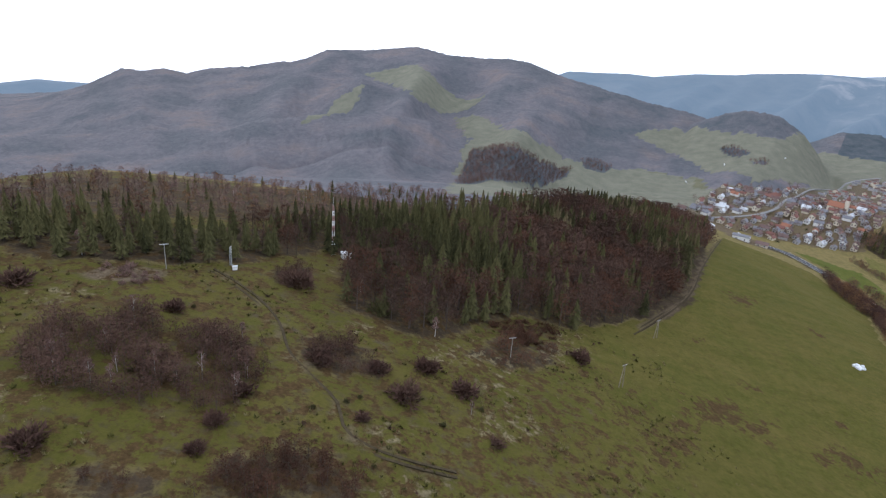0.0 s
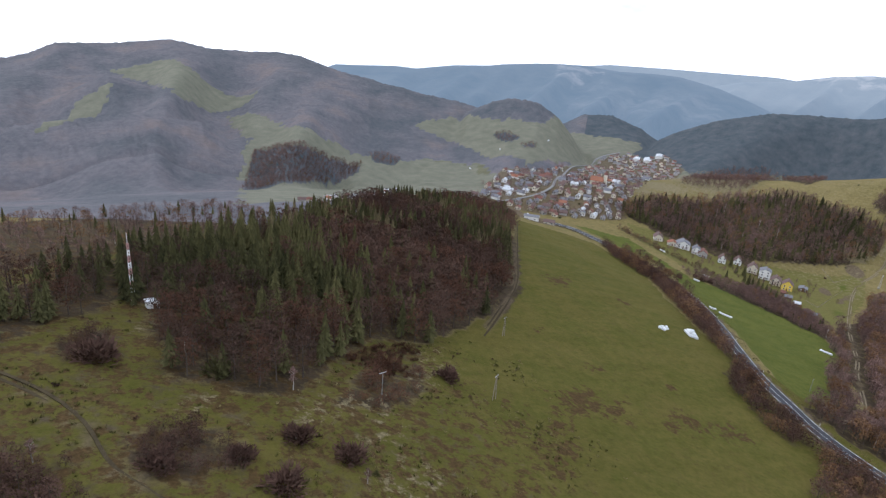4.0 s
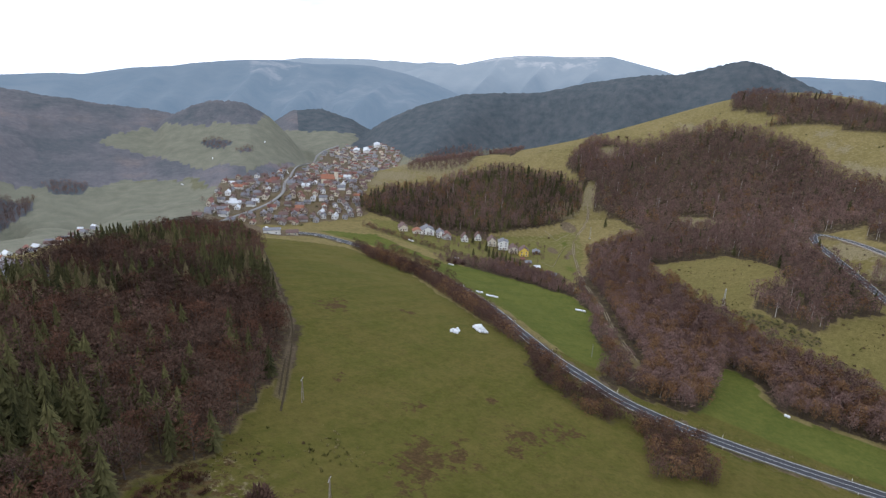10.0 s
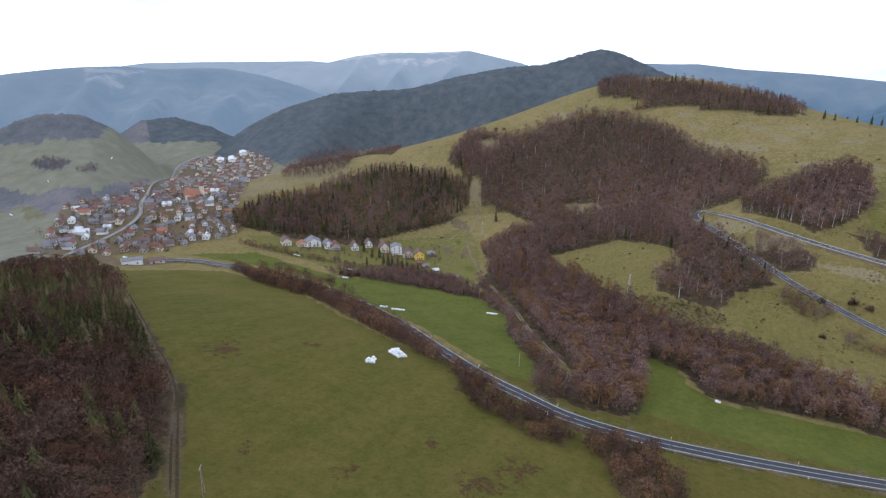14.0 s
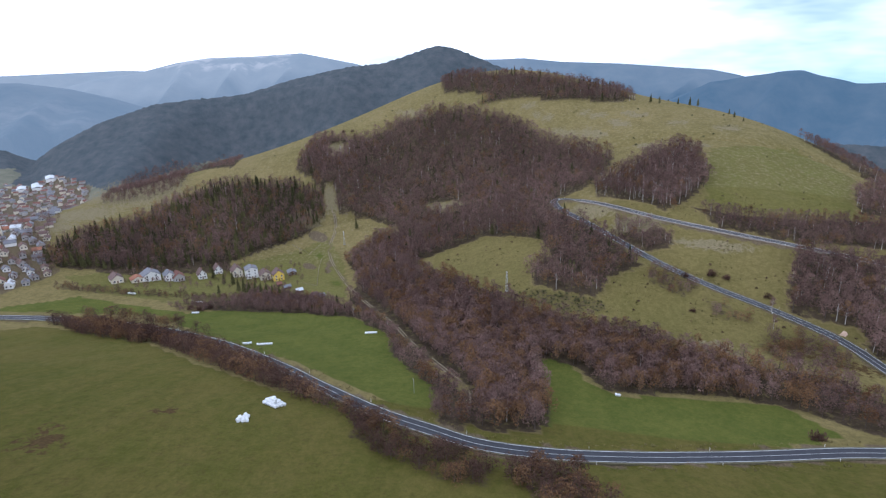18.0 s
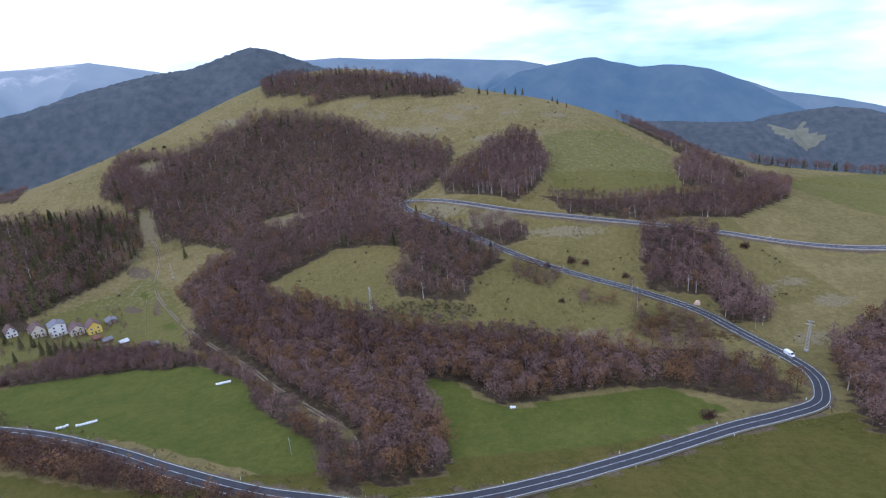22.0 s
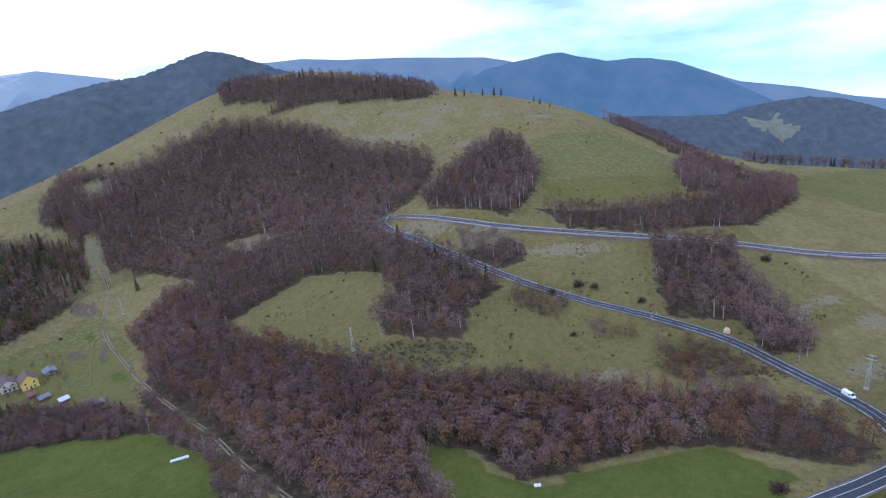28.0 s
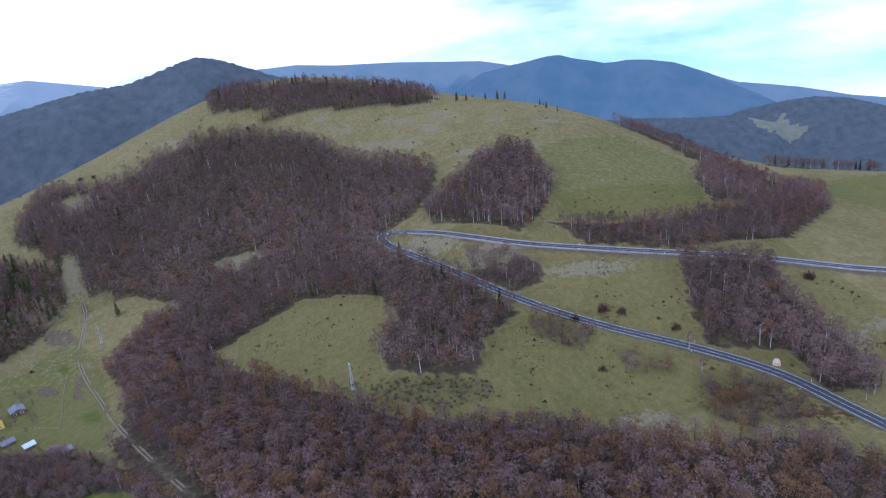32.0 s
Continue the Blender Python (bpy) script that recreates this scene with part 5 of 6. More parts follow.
CARPAINT = plain("white_car_paint", (0.80, 0.81, 0.82), 0.3, scale=1.0, spread=0.03)
RUBBER = plain("black_rubber", (0.02, 0.02, 0.02), 0.9, scale=4.0, spread=0.2)
INSUL = plain("brown_porcelain", (0.10, 0.05, 0.03), 0.3, scale=4.0, spread=0.1)


def gable_body(w, d, h, rise):
    bm = fresh()
    prof = [(-w / 2, -1.5), (w / 2, -1.5), (w / 2, h), (0, h + rise), (-w / 2, h)]
    lo = [bm.verts.new((x, -d / 2, z)) for x, z in prof]
    hi = [bm.verts.new((x, d / 2, z)) for x, z in prof]
    bm.faces.new(lo)
    bm.faces.new(hi[::-1])
    for k in range(5):
        bm.faces.new((lo[k], hi[k], hi[(k + 1) % 5], lo[(k + 1) % 5]))
    bmesh.ops.recalc_face_normals(bm, faces=bm.faces)
    return bm


def gable_roof(w, d, h, rise, over=0.5, thick=0.22):
    bm = fresh()
    for s in (-1, 1):
        e = (s * (w / 2 + over), h - over * rise / (w / 2) + 0.02)
        t = (0, h + rise + 0.02)
        v = [bm.verts.new((x, y, z + q)) for q in (0, thick) for y in (-d / 2 - over, d / 2 + over) for x, z in (e, t)]
        for f in ((0, 1, 3, 2), (4, 6, 7, 5), (0, 4, 5, 1), (2, 3, 7, 6), (0, 2, 6, 4), (1, 5, 7, 3)):
            bm.faces.new([v[k] for k in f])
    bmesh.ops.recalc_face_normals(bm, faces=bm.faces)
    return bm


def house(x, y, turn, w, d, h, rise, wall, roof, label, floors=2, rows=2, detail=True, group="houses of the village", name="house", z=None):
    root = base(name, x, y, turn, label, "house", group, z)
    part("wall", gable_body(w, d, h, rise), wall, root)
    r = part("roof", gable_roof(w, d, h, rise), roof, root)
    part("chimney", box(fresh(), (w * 0.15, d * 0.18, h + rise * 0.9), (0.6, 0.6, 1.6)), STACK, r)
    if not detail:
        for s in (-1, 1):
            for k in (-0.25, 0.25):
                part("window", box(fresh(), (k * w, s * d / 2, h * 0.55), (1.1, 0.08, 1.3)), GLASS, root)
        return root
    for fl in range(floors):
        zc = 1.5 + fl * 2.7
        if zc > h + rise * 0.5:
            break
        for k in range(rows):
            px = (k + 0.5) / rows * w - w / 2
            for s in (-1, 1):
                wdw = part("window", box(fresh(), (px, s * (d / 2 + 0.01), zc), (1.5, 0.10, 1.6)), FRAME, root)
                part("pane", box(fresh(), (px, s * (d / 2 + 0.05), zc), (1.2, 0.06, 1.3)), GLASS, wdw)
        for k in range(2):
            py = (k + 0.5) / 2 * d - d / 2
            for s in (-1, 1):
                if zc + 0.9 < h:
                    wdw = part("window", box(fresh(), (s * (w / 2 + 0.01), py, zc), (0.10, 1.5, 1.6)), FRAME, root)
                    part("pane", box(fresh(), (s * (w / 2 + 0.05), py, zc), (0.06, 1.2, 1.3)), GLASS, wdw)
    part("door", box(fresh(), (0, -d / 2 - 0.02, 1.0), (1.0, 0.10, 2.1)), DOORWOOD, root)
    return root


# the row of houses at the foot of the slope
ROW = LINES["houses"]
LOOKS = [
    (9, 11, 3.4, 3.4, CREAM, BROWN_TILE, "cream house with a brown tiled gable roof", 1), (10, 8, 2.8, 2.2, CREAM, ORANGE_TILE, "low house with an orange tiled roof", 1),
    (14, 12, 4.2, 4.0, WHITE, GREY_TILE, "large white house under a grey sheet roof", 2), (8, 10, 4.4, 3.2, WHITE, GREY_TILE, "white two-storey house with a grey roof", 2),
    (9, 10, 3.4, 3.6, GREYWALL, RED_TILE, "house with a red tiled roof and grey walls", 1), (7, 9, 3.6, 4.4, WHITE, BROWN_TILE, "white house with a steep dark gable roof", 2),
    (7, 9, 3.6, 4.4, WHITE, BROWN_TILE, "white house with a steep dark gable roof", 2), (9, 11, 4.6, 4.6, CREAM, BROWN_TILE, "tall cream house with a brown gable roof", 2),
    (10, 10, 7.6, 2.2, WHITE, GREY_TILE, "white three-storey house with a low grey roof", 3), (9, 11, 4.2, 3.2, CREAM, BROWN_TILE, "cream house with a violet-brown roof", 2),
    (9, 10, 5.2, 4.0, YELLOW, BROWN_TILE, "bright yellow house with a brown gable roof", 2), (7, 8, 2.4, 1.4, BRICKY, GREY_TILE, "tumbledown wooden sheds beside a garden", 1),
]
for (hx, hy), (w, d, h, rise, wall, roof, label, floors) in zip(ROW, LOOKS):
    w, d, h, rise = 1.02 * w, 1.02 * d, 1.05 * h, 1.0 * rise
    turn = math.degrees(math.atan2(hy - 150, hx - 90)) - 90 + 8
    house(hx + 6, hy + 2, turn, w, d, h, rise, wall, roof, label, floors, group="row of houses at the slope", z=zed(hx, hy) + 0.1)
for sx, sy, w, d, roof in ((498, 333, 5, 6, GREY_TILE), (488, 318, 4, 5, PALE_TILE), (474, 300, 6, 5, BROWN_TILE), (470, 292, 5, 4, GREY_TILE), (505, 343, 4, 4, RED_TILE)):
    house(sx, sy, 40, w, d, 2.2, 1.3, BRICKY, roof, "small wooden shed among the gardens", detail=False, group="garden sheds", name="shed")

near_yards = np.repeat(np.array(ROW, float), 11, axis=0) + rng.normal(0, 14, (11 * len(ROW), 2))
ok = np.min(np.hypot(near_yards[:, None, 0] - np.array(ROW)[None, :, 0] - 6, near_yards[:, None, 1] - np.array(ROW)[None, :, 1] - 2), 1) > 8.5
near_yards = near_yards[ok]
plant("garden_trees", LEAFLESS, near_yards, rng.uniform(3, 6.5, len(near_yards)), [TWIG, TRUNK], tint_of(near_yards), "bare fruit trees round the houses", "trees")
# the little town
TOWN = [tuple(p) for p in LINES["town"]]
protos = []
for wall, roof, label in ((CREAM, RED_TILE, "cream town house with a red tiled roof"), (WHITE, ORANGE_TILE, "white town house with an orange tiled roof"), (CREAM, BROWN_TILE, "town house with a brown tiled roof"),
                          (GREYWALL, GREY_TILE, "grey town house with a grey sheet roof"), (WHITE, GREY_TILE, "white town house with a grey roof"), (WHITE, PALE_TILE, "white town house with a pale sheet roof"), (GREYWALL, BROWN_TILE, "plain grey house with a dark brown roof")):
    for w, d, h, rise in ((5.2, 7.2, 2.4, 2.0), (5.8, 9.2, 3.0, 2.3)):
        protos.append((wall, roof, label, w, d, h, rise))
STREET = curve([(300, 560), (340, 590), *LINES["street"][:-1]], 6.0)
made = {}
placed = []
for gap_try in range(24000):
    a, b = rng.uniform(0, 1, 2)
    px, py = 310 + a * 680, 515 + b * 510
    if not inside(TOWN, np.array([px]), np.array([py]))[0]:
        continue
    if any((px - q) ** 2 + (py - r) ** 2 < 9.8**2 for q, r in placed) or off_line(STREET, np.array([px]), np.array([py]))[0] < 8:
        continue
    placed.append((px, py))
    if len(placed) > 420:
        break
placed.sort(key=lambda q: math.hypot(q[0] - 60, q[1] - 100))
ROOFS = [RED_TILE, BROWN_TILE, GREY_TILE, PALE_TILE, CREAM, GREYWALL]


def far_houses(spots):
    """The houses farthest up the valley, as one sheet of small gabled blocks."""
    V, Fc, M = [], [], []
    for k, (px, py) in enumerate(spots):
        w, d, h, rise = rng.uniform(2.2, 3.0), rng.uniform(3.0, 4.6), rng.uniform(2.2, 3.4), rng.uniform(1.4, 2.2)
        t = radians(40 + rng.choice([0, 90]) + rng.normal(0, 9))
        prof = [(-w, -1.5), (w, -1.5), (w, h), (w + 0.4, h), (0, h + rise), (-w - 0.4, h), (-w, h)]
        v = np.array([(x, y, z) for y in (-d, d) for x, z in prof])
        c, q = math.cos(t), math.sin(t)
        V.append(np.stack([v[:, 0] * c - v[:, 1] * q + px, v[:, 0] * q + v[:, 1] * c + py, v[:, 2] + zed(px, py)], 1))
        n0, wall, roof = 14 * k, int(rng.choice([4, 5, 5])), int(rng.choice([0, 0, 1, 1, 2, 2]))
        for a, b, m in ((1, 2, wall), (6, 0, wall), (3, 4, roof), (4, 5, roof)):
            Fc += [(n0 + a, n0 + b, n0 + b + 7), (n0 + a, n0 + b + 7, n0 + a + 7)]
            M += [m, m]
        for o in (0, 7):
            Fc += [(n0 + o, n0 + o + 1, n0 + o + 2), (n0 + o, n0 + o + 2, n0 + o + 6), (n0 + o + 3, n0 + o + 4, n0 + o + 5)]
            M += [wall] * 3
    tagged(new("distant_houses", mesh_of("distant_houses", np.vstack(V), Fc, ROOFS, mat_index=M)), "small gabled houses at the far end of the town", "houses", kind="stuff")


far_houses(placed[250:])
placed = placed[:250]
for k, (px, py) in enumerate(placed):
    kind = int(rng.choice(14, p=np.array([4, 3, 1, 1, 5, 4, 5, 5, 3, 2, 2, 2, 5, 4]) / 46))
    turn = 40 + rng.choice([0, 90]) + rng.normal(0, 9)
    if kind in made:
        copy_thing(made[kind], pose(px, py, zed(px, py), 0, 0, turn))
    else:
        wall, roof, label, w, d, h, rise = protos[kind]
        made[kind] = house(px, py, turn, w, d, h, rise, wall, roof, label, detail=False, group="houses of the town", z=zed(px, py))
yards = np.tile(np.array(placed), (2, 1)) + rng.uniform(-8, 8, (2 * len(placed), 2))
plant("garden_trees", SIMPLE, yards, rng.uniform(4, 8, len(yards)), [TWIG, TRUNK], tint_of(yards), "bare fruit trees between the town houses", "trees")
yards = np.array(placed)[::2] + rng.uniform(-8, 8, (len(placed[::2]), 2))
plant("garden_bushes", BUSHES, yards, rng.uniform(1.5, 3.5, len(yards)), [SCRUB, TRUNK], tint_of(yards), "dull green garden bushes in the town", "bushes")
for k in range(26):
    t = (k + 0.5) / 26
    px = 85 + 150 * t + rng.normal(0, 5)
    py = 455 + 170 * t + rng.normal(0, 7)
    copy_thing(made[sorted(made)[int(rng.integers(0, len(made)))]], pose(px, py, zed(px, py), 0, 0, rng.uniform(0, 90)) @ Matrix.Scale(0.6, 4))
street = tagged(new("street", band(STREET, land(STREET[:, 0], STREET[:, 1]), -1.9, 1.9, 0.5, [plain("worn_street", (0.19, 0.185, 0.18), 0.8, scale=0.4, spread=0.2)], "street")), "pale grey main street of the town", "street", kind="structure")


def hall(x, y, turn, w, d, h, label):
    root = base("hall", x, y, turn, label, "hall", "factory halls")
    part("wall", box(fresh(), (0, 0, h / 2 - 0.5), (w, d, h + 1)), WHITE, root)
    part("roof", gable_roof(w, d, h, 1.6, 0.3), PALE_TILE, root)
    for k in range(5):
        part("window", box(fresh(), (-w / 2 - 0.02, (k - 2) * d / 5.5, h * 0.6), (0.1, d / 8, 1.5)), GLASS, root)


for dx, dy, w, d in ((0, 0, 14, 40), (20, -8, 13, 32), (-17, 12, 12, 28)):
    hall(846 + dx, 872 + dy, -48, w, d, 4, "long white factory hall with a pale roof")
hall(306, 522, -35, 8, 28, 2.6, "long white flat hall at the edge of the forest")
house(336, 514, 50, 8, 15, 4.2, 1.2, WHITE, GREY_TILE, "white two-storey workshop with window rows", 2, 4, group="workshops")
house(356, 510, 50, 8, 11, 2.8, 1.8, CREAM, BROWN_TILE, "cream workshop beside a yard", 1, 3, group="workshops")
church = house(526, 640, 35, 9, 17, 6, 5, CREAM, ORANGE_TILE, "big cream church with a steep orange roof", detail=False, group="", name="church")
part("tower", box(fresh(), (0, -10, 7), (4.2, 4.2, 16)), CREAM, church)
part("spire", bar(fresh(), (0, -10, 15), (0, -10, 21), 3.1, 4, 0.1), RED_TILE, church)


# bales wrapped in white film
def bale(r=0.66, w=1.25):
    bm = fresh()
    bmesh.ops.create_cone(bm, cap_ends=True, segments=14, radius1=r, radius2=r, depth=w, matrix=Matrix.Rotation(radians(90), 4, "Y"))
    edges = [e for e in bm.edges if any(len(f.verts) > 4 for f in e.link_faces)]
    bmesh.ops.bevel(bm, geom=edges, offset=0.16, segments=2, affect="EDGES")
    me = bpy.data.meshes.new("bale")
    bm.to_mesh(me)
    bm.free()
    me.materials.append(WRAP)
    return me


BALE = bale()


def lay_bale(x, y, z, turn, label, group):
    ob = new("bale", BALE)
    s = rng.uniform(0.95, 1.08)
    ob.matrix_world = pose(x, y, z, rng.uniform(-8, 8), 0, turn) @ Matrix.Diagonal((s, s, s, 1))
    tagged(ob, label, "bale", group)


def bale_pile(x, y, turn, cols, ranks, group, label):
    c, s = math.cos(radians(turn)), math.sin(radians(turn))
    for layer in range(3):
        for i in range(cols - layer):
            for j in range(ranks - layer):
                if layer and rng.uniform() < 0.25 * layer:
                    continue
                u = (i - (cols - 1 - layer) / 2) * 1.42 + rng.normal(0, 0.12)
                v = (j - (ranks - 1 - layer) / 2) * 1.42 + rng.normal(0, 0.14)
                px, py = x + u * c - v * s, y + u * s + v * c
                lay_bale(px, py, zed(px, py) + 0.6 + layer * 1.02, turn + rng.normal(0, 14), label, group)


bale_pile(230, 235, 20, 4, 3, "smaller pile of bales", "white wrapped round bale in a heap on the meadow")
bale_pile(248, 231, 60, 6, 4, "larger pile of bales", "white wrapped round bale in a heap beside the hedge")


def bale_row(x, y, turn, count, group):
    c, s = math.cos(radians(turn)), math.sin(radians(turn))
    for k in range(count):
        u = (k - (count - 1) / 2) * 1.27
        px, py = x + u * c, y + u * s
        lay_bale(px, py, zed(px, py) + 0.62, turn, "white wrapped round bale in a straight row on the field", group)


for x, y, turn, count in ((341, 290, 118, 4), (344, 281, 118, 7), (375, 226, 97, 6), (421, 371, 120, 4), (450, 385, 100, 5), (453, 444, 95, 5), (302, 88, 80, 2), (324, 127, 70, 1),
                          (500, 850, 60, 5), (420, 800, 80, 5), (600, 860, 40, 5), (560, 760, 70, 5), (350, 540, 100, 3), (660, 800, 50, 4)):
    bale_row(x, y, turn, count, "row of bales")


# poles and masts
def lattice(root, h, wide, top, mat, bays):
    for i in (-1, 1):
        for j in (-1, 1):
            part("leg", bar(fresh(), (i * wide, j * wide, -0.3), (i * top, j * top, h), 0.07, 5), mat, root)
    for k in range(bays):
        z0, z1 = h * k / bays, h * (k + 1) / bays
        w0, w1 = wide + (top - wide) * k / bays, wide + (top - wide) * (k + 1) / bays
        for a in range(4):
            s = -1 if k % 2 else 1
            if a % 2:
                p, q = (s * w0, (a - 2) * w0, z0), (-s * w1, (a - 2) * w1, z1)
            else:
                p, q = ((a - 1) * w0, s * w0, z0), ((a - 1) * w1, -s * w1, z1)
            part("brace", bar(fresh(), p, q, 0.045, 4), mat, root)


def power_tower(x, y, turn, h, label):
    root = base("power_tower", x, y, turn, label, "power pole", "power line")
    lattice(root, h, 0.75, 0.32, STEEL, 11)
    part("footing", box(fresh(), (0, 0, 0.1), (2.0, 2.0, 0.9), bevel=0.1), CONCRETE, root)
    for z, w in ((h - 0.4, 3.2), (h - 2.2, 4.4)):
        part("crossarm", box(fresh(), (0, 0, z), (w, 0.18, 0.22)), STEEL, root)
        for s in (-1, 1):
            part("insulator", bar(fresh(), (s * w * 0.47, 0, z - 0.8), (s * w * 0.47, 0, z), 0.11, 6), INSUL, root)


def wooden_pole(x, y, turn, h, label, twin=False):
    root = base("power_pole", x, y, turn, label, "power pole", "power line")
    if twin:
        for s in (-1, 1):
            part("leg", bar(fresh(), (s * 1.1, 0, -0.5), (s * 0.15, 0, h), 0.15, 7, 0.11), WOODEN, root)
        part("brace", bar(fresh(), (-0.6, 0, h * 0.45), (0.6, 0, h * 0.45), 0.08, 5), WOODEN, root)
    else:
        part("post", bar(fresh(), (0, 0, -0.5), (0, 0, h), 0.14, 8, 0.09), CONCRETE, root)
    part("crossarm", box(fresh(), (0, 0, h - 0.3), (2.4, 0.16, 0.16)), STEEL, root)
    for k in (-1, 0, 1):
        part("insulator", bar(fresh(), (k * 1.05, 0, h - 0.25), (k * 1.05, 0, h + 0.2), 0.08, 6), INSUL, root)


power_tower(433, 145, 15, 14.5, "steel lattice power pole on a pale concrete footing")
power_tower(316, -64, 40, 16.5, "steel lattice power pole beside the road bend")
power_tower(605, 315, 20, 13.5, "steel lattice power pole on the upper garden slope")
wooden_pole(80, 168, 30, 9.0, "A-shaped wooden power pole on the meadow", True)
wooden_pole(115, 218, 30, 9.0, "A-shaped wooden power pole near the forest", True)
wooden_pole(40, 165, 10, 7.5, "pale concrete pole among the scrub")
wooden_pole(-65, 167, 20, 8.0, "concrete power pole before the forest")
wooden_pole(345, 120, 20, 8.0, "slim concrete pole at the field corner")
wooden_pole(280, 180, 20, 7.0, "slim concrete pole beside the road")

mast = base("radio_mast", -21, 212, 10, "red and white lattice radio mast at the forest edge", "mast")
H = 19.5
for k in range(10):
    mat = RED_STEEL if k % 2 else WHITE_STEEL
    z0, z1 = H * k / 10, H * (k + 1) / 10
    w0, w1 = 0.72 - 0.045 * k, 0.72 - 0.045 * (k + 1)
    bm = fresh()
    for a in range(3):
        t0, t1 = 2.094 * a, 2.094 * (a + 1)
        bar(bm, (w0 * math.cos(t0), w0 * math.sin(t0), z0), (w1 * math.cos(t0), w1 * math.sin(t0), z1), 0.11, 5)
        for q in range(2):
            za, zb = z0 + (z1 - z0) * q / 2, z0 + (z1 - z0) * (q + 1) / 2
            bar(bm, (w0 * math.cos(t0), w0 * math.sin(t0), za), (w1 * math.cos(t1), w1 * math.sin(t1), zb), 0.06, 4)
            bar(bm, (w0 * math.cos(t1), w0 * math.sin(t1), za), (w1 * math.cos(t0), w1 * math.sin(t0), zb), 0.06, 4)
    part("red_section" if k % 2 else "white_section", bm, mat, mast)
part("antenna", bar(fresh(), (0, 0, H), (0, 0, H + 3.0), 0.05, 5), WHITE_STEEL, mast)
cabin = base("equipment_cabin", -16, 211, 15, "small white equipment cabin beside the mast", "cabin")
part("wall", box(fresh(), (0, 0, 1.2), (3.4, 2.6, 2.8), bevel=0.05), WHITE, cabin)
part("roof", box(fresh(), (0, 0, 2.75), (3.9, 3.1, 0.25), bevel=0.05), PALE_TILE, cabin)
part("door", box(fresh(), (0.4, -1.33, 0.95), (0.9, 0.06, 1.9)), DOORWOOD, cabin)
post = base("transmitter_post", -50, 180, 0, "grey lattice post with small antennas on the meadow", "post")
lattice(post, 6.0, 0.28, 0.16, STEEL, 6)
for k in range(3):
    part("antenna", box(fresh(), (0.3, 0, 4.4 + k * 0.9), (0.16, 0.3, 0.5), bevel=0.04), WHITE_STEEL, post)
hut = base("transmitter_box", -48, 177, 10, "white equipment box on the grass", "box")
part("body", box(fresh(), (0, 0, 0.45), (1.4, 1.1, 1.1), bevel=0.06), WHITE, hut)
part("lid", box(fresh(), (0, 0, 1.06), (1.6, 1.3, 0.14), bevel=0.03), PALE_TILE, hut)

# a white van on the road
def van(x, y, turn, z):
    root = base("van", x, y, turn, "white delivery van driving down the road", "van", z=z)
    bm = fresh()
    prof = [(-2.7, 0.45), (2.75, 0.45), (2.8, 1.05), (2.0, 1.35), (1.35, 2.25), (-2.65, 2.35)]
    lo, hi = [[bm.verts.new((px, s, pz)) for px, pz in prof] for s in (-0.98, 0.98)]
    bm.faces.new(lo)
    bm.faces.new(hi[::-1])
    for k in range(6):
        bm.faces.new((lo[k], hi[k], hi[(k + 1) % 6], lo[(k + 1) % 6]))
    bmesh.ops.recalc_face_normals(bm, faces=bm.faces)
    bmesh.ops.bevel(bm, geom=list(bm.edges), offset=0.08, segments=2, affect="EDGES")
    part("body", bm, CARPAINT, root)
    part("windscreen", box(fresh(), (1.69, 0, 1.82), (0.06, 1.6, 0.95), Matrix.Rotation(radians(-36), 4, "Y")), GLASS, root)
    for s in (-1, 1):
        part("side_window", box(fresh(), (0.95, s * 0.98, 1.75), (0.9, 0.05, 0.6)), GLASS, root)
        part("headlight", box(fresh(), (2.76, s * 0.72, 0.95), (0.1, 0.35, 0.22), bevel=0.03), PALE_TILE, root)
        for px in (-1.7, 1.8):
            wheel = part("wheel", bar(fresh(), (px, s * 0.74, 0.36), (px, s * 0.98, 0.36), 0.36, 16), RUBBER, root)
            part("rim", bar(fresh(), (px, s * 0.97, 0.36), (px, s * 1.0, 0.36), 0.2, 12), STEEL, wheel)
    part("bumper", box(fresh(), (2.78, 0, 0.55), (0.16, 1.8, 0.28), bevel=0.05), RUBBER, root)


k = int(np.argmin(np.hypot(ROAD[:, 0] - 314, ROAD[:, 1] + 53)))
way = ROAD[k] - ROAD[k + 1]
van(ROAD[k, 0] - 1.3 * way[1] / 4, ROAD[k, 1] + 1.3 * way[0] / 4, math.degrees(math.atan2(way[1], way[0])), ROAD_Z[k] + 0.02)

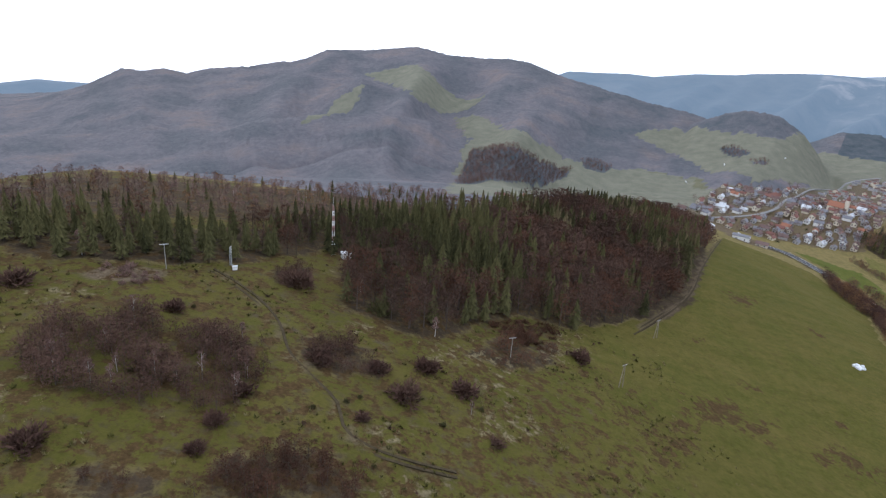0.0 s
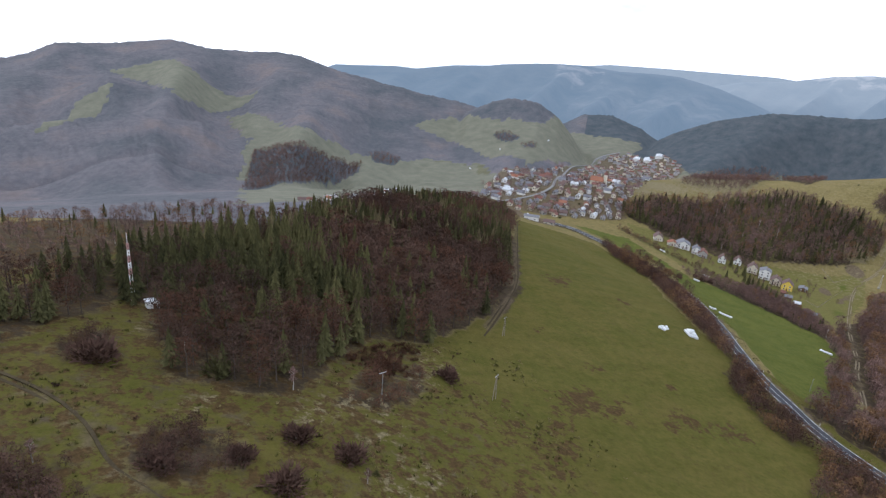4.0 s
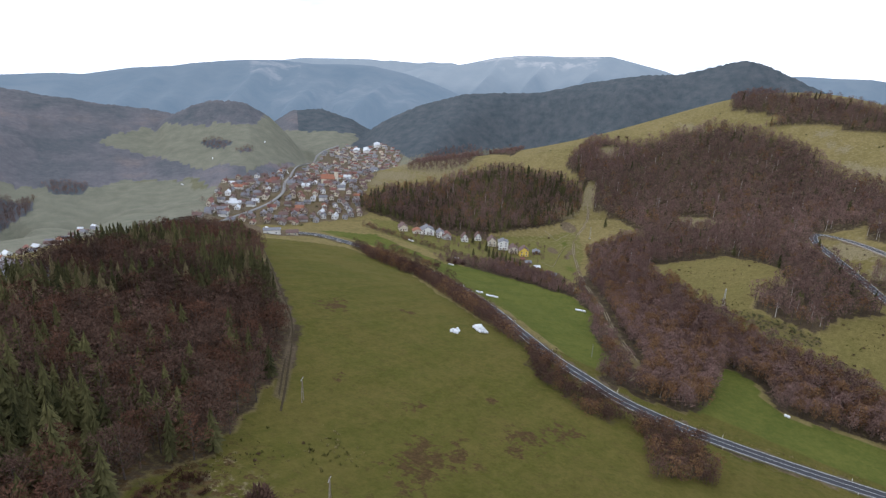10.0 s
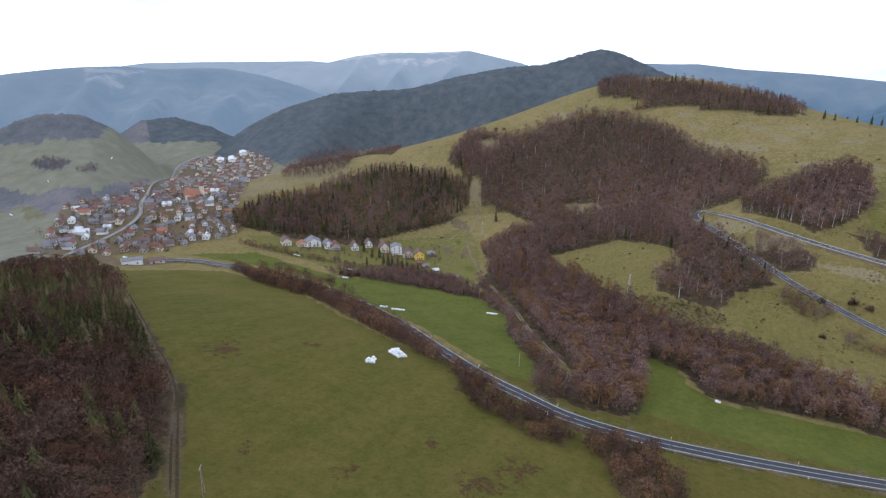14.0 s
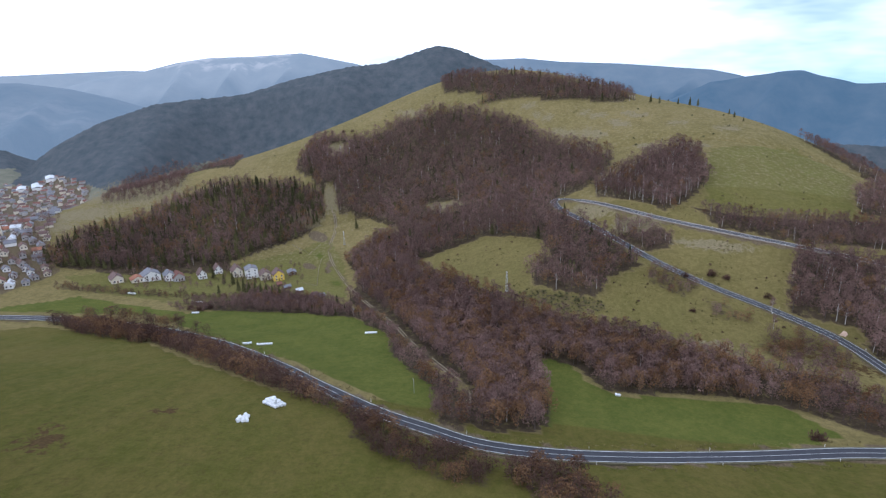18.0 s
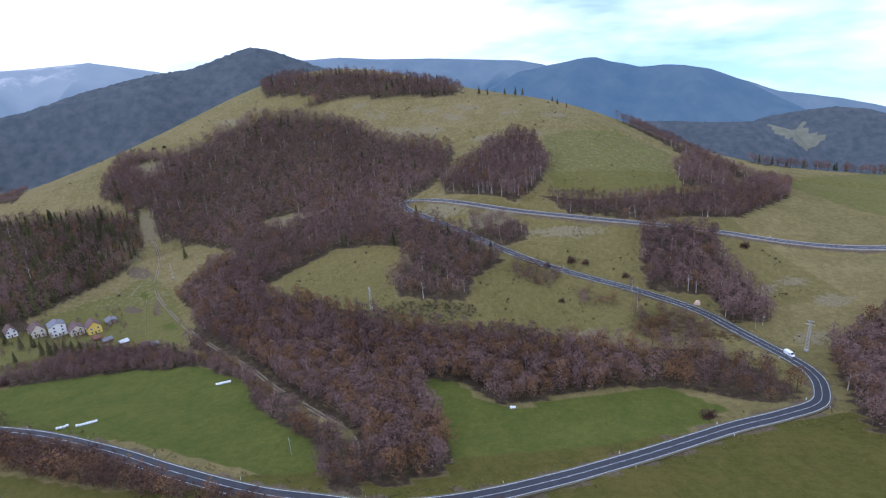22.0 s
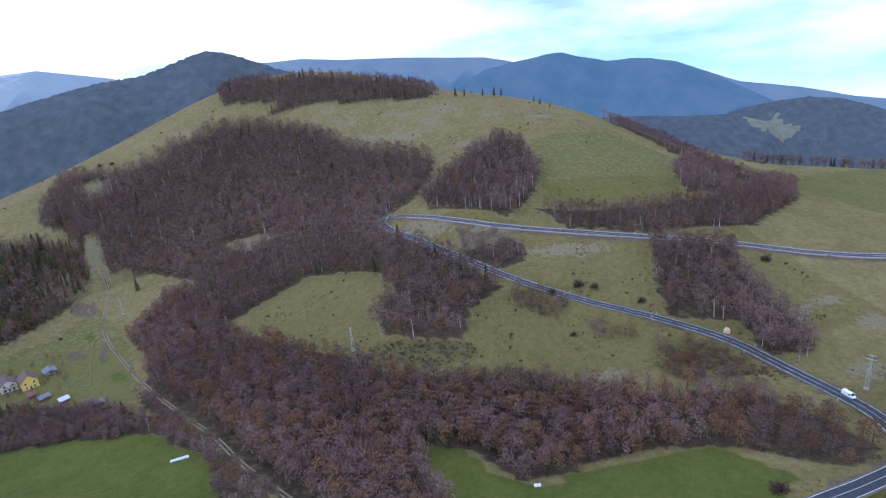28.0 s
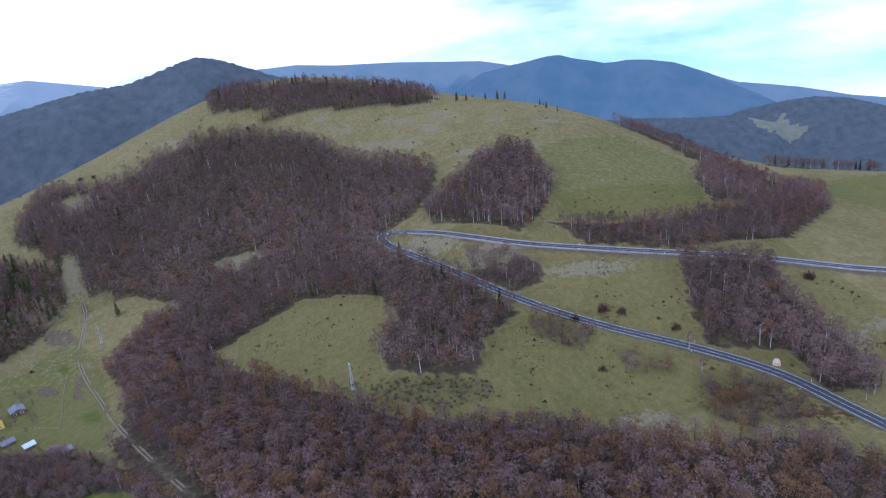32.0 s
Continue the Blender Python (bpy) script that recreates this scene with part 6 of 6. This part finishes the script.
# stacked logs at the lay-by, roadside posts
LOG = bar(fresh(), (-2.2, 0, 0), (2.2, 0, 0), 0.24, 9, 0.20)
lme = bpy.data.meshes.new("log")
LOG.to_mesh(lme)
LOG.free()
lme.materials.append(LOGS)
stack = base("log_stack", 378, -43, -40, "stack of pale cut logs at the lay-by", "log stack")
for r in range(4):
    for c in range(7 - r):
        ob = new("log", lme)
        ob.parent = stack
        ob.location = (rng.normal(0, 0.12), (c - (6 - r) / 2) * 0.46, 0.22 + r * 0.40)
for k in range(6, len(ROAD) - 6, 12):
    d = ROAD[k + 1] - ROAD[k]
    d = d / np.hypot(*d)
    for s in (-1, 1):
        px, py = ROAD[k, 0] + s * d[1] * 4.4, ROAD[k, 1] - s * d[0] * 4.4
        p = base("marker_post", px, py, 0, "white plastic roadside marker post", "post", "marker posts along the road", z=ROAD_Z[k] - 0.3)
        part("post", box(fresh(), (0, 0, 0.6), (0.12, 0.12, 1.3)), WHITE_STEEL, p)
        part("reflector", box(fresh(), (0, 0, 1.1), (0.13, 0.13, 0.16)), RUBBER, p)


# single trees and bushes
def single(name, shapes, x, y, h, mats, label, category, group="", seed=0):
    sv, sf, sm = shapes[seed % len(shapes)]
    z = zed(x, y)
    root = base(name, x, y, seed * 77 % 360, label, category, group)
    groups = [("crown", 0, sf[sm == 0])]
    wood = sf[sm == 1]
    cuts, reach = [0], -1
    for i, tri in enumerate(wood):
        if i and tri.min() > reach:
            cuts.append(i)
        reach = max(reach, tri.max())
    pieces = [wood[a:b] for a, b in zip(cuts, cuts[1:] + [len(wood)])]
    lead = 1 if category == "bush" else 2
    groups.append(("trunk", 1, np.vstack(pieces[:lead])))
    groups += [("limb", 1, p) for p in pieces[lead:]]
    for tag, m, f in groups:
        used, inv = np.unique(f, return_inverse=True)
        me = mesh_of(tag, sv[used] * (h * 1.05, h * 1.05, h), inv.reshape(-1, 3), [mats[m]], {"tint": np.full(len(used), 0.3 + 0.5 * ((seed * 37) % 10) / 10)})
        ob = new(tag, me)
        ob.parent = root


DENSE_BUSH = [bushy(90 + s, 260) for s in range(4)]
ROUND_BUSH = [(sv * (1.55, 1.55, 1.0), sf, sm) for sv, sf, sm in (bushy(96 + s, 520) for s in range(4))]
DENSE_TREE = [leafless(110 + s, 420, 0.30) for s in range(4)]
DENSE_FIR = [needled(130 + s, 16, 11) for s in range(2)]
DENSE_BIRCH = [leafless(150 + s, 200, 0.17, True) for s in range(3)]
single("spruce", DENSE_FIR, 637, 311, 12, [NEEDLE, TRUNK], "lone dark spruce on the garden slope", "tree", seed=1)
for k, (x, y, h) in enumerate([(11, 142, 3.2), (5, 126, 3.6), (21, 135, 3.4), (68, 179, 3.6), (-29, 176, 4.6), (-5, 113, 1.6), (-35, 93, 1.8), (27, 116, 1.8), (-34, 102, 2.0), (-61, 88, 3.0), (-2, 135, 2.6), (-17, 133, 3.0), (-55, 143, 2.4), (-31, 113, 2.2), (-93, 144, 3.5), (433, -109, 5), (437, 12, 5), (432, 4, 4), (414, -15, 4), (434, 29, 4), (398, 32, 3), (273, 14, 5), (835, 368, 4), (840, 382, 4), (841, 211, 4), (273, 232, 2), (238, 422, 3), (399, 372, 4), (429, 372, 5), (431, 381, 4)]):
    single("bush", ROUND_BUSH if x < 100 else DENSE_BUSH, x, y, h * (1.35 if x < 100 else 1.1), [BRUSH, TRUNK], "rounded bare brown bush on the grass", "bush", "single bushes", k)
for k, (x, y, h) in enumerate([(436, 369, 5), (584, 354, 2)]):
    single("bush", ROUND_BUSH if x < 100 else DENSE_BUSH, x, y, h * (1.35 if x < 100 else 1.1), [BRUSH, TRUNK], "rounded bare brown bush on the grass", "bush", "single bushes", k)
for k, (x, y, h) in enumerate([(-9, 118, 1.3), (-6, 121, 1.2), (-16, 113, 1.2), (14, 118, 1.6), (25, 129, 1.8), (-2, 98, 1.2), (-54, 113, 1.4), (-51, 146, 1.2), (-91, 165, 2.0), (-2, 170, 7.0)]):
    single("juniper", DENSE_BUSH, x, y, h, [NEEDLE, TRUNK], "small dark green juniper on the grass", "bush", "junipers", k)
for k, (x, y, h) in enumerate([(-59, 107, 6), (-55, 107, 5.5), (-68, 111, 6), (22, 126, 4.5), (-36, 135, 5), (-9, 182, 7), (-88, 167, 8), (15, 164, 7), (337, 72, 11), (382, -8, 9), (443, 94, 10), (435, 92, 11), (412, -31, 10), (416, -35, 9), (398, -12, 10), (361, -50, 9), (345, -57, 8), (346, -62, 8), (438, 101, 10), (445, 106, 9), (580, 53, 10), (571, 50, 10), (596, 54, 10), (554, 44, 9), (540, 24, 9), (555, 0, 8), (539, -123, 9), (551, -125, 8), (502, -136, 8), (495, -28, 8)]):
    single("birch", DENSE_BIRCH, x, y, h, [TWIG, BIRCH], "slender bare birch with a white trunk", "tree", "single birches", k)
for k, (x, y, h) in enumerate([(506, 73, 9), (483, 49, 8)]):
    single("birch", DENSE_BIRCH, x, y, h, [TWIG, BIRCH], "slender bare birch with a white trunk", "tree", "single birches", k)
for k, (x, y, h) in enumerate([(376, 130, 12), (387, 126, 11), (608, 114, 9), (526, 19, 9), (490, 54, 8)]):
    single("oak", DENSE_TREE, x, y, h, [RUSSET, TRUNK], "broad tree with pale russet leaves", "tree", "russet trees", k)
for k, (x, y, h) in enumerate([(821, -11, 11), (819, -21, 9), (817, -42, 9), (819, -56, 11), (830, -68, 10), (786, -92, 7), (770, -93, 7), (751, -97, 6), (499, 390, 11), (501, 383, 12), (509, 405, 11), (485, 370, 12), (483, 364, 13), (480, 358, 12), (481, 353, 13), (479, 347, 12), (476, 341, 12), (474, 335, 11), (472, 328, 11), (475, 382, 9), (448, 272, 8), (511, 415, 9), (522, 415, 9)]):
    single("fir", DENSE_FIR, x, y, h, [NEEDLE, TRUNK], "dark green conifer standing alone", "tree", "single conifers", k)



# garden fences on the slope
def fence(x0, y0, x1, y1):
    n = max(2, int(math.hypot(x1 - x0, y1 - y0) / 3.0))
    turn = math.degrees(math.atan2(y1 - y0, x1 - x0))
    root = base("fence", x0, y0, turn, "grey weathered wooden garden fence", "fence", "garden fences")
    step_x = math.hypot(x1 - x0, y1 - y0) / n
    level = [zed(x0 + (x1 - x0) * k / n, y0 + (y1 - y0) * k / n) - zed(x0, y0) for k in range(n + 1)]
    for k in range(n + 1):
        part("post", bar(fresh(), (k * step_x, 0, level[k] - 0.3), (k * step_x, 0, level[k] + 1.3), 0.09, 6), WOODEN, root)
        if k:
            for h in (0.45, 1.05):
                part("rail", bar(fresh(), ((k - 1) * step_x, 0, level[k - 1] + h), (k * step_x, 0, level[k] + h), 0.06, 4), WOODEN, root)


fence(583, 344, 604, 340)
fence(502, 308, 546, 322)
fence(546, 322, 572, 328)
fence(511, 325, 502, 308)
fence(600, 368, 583, 344)
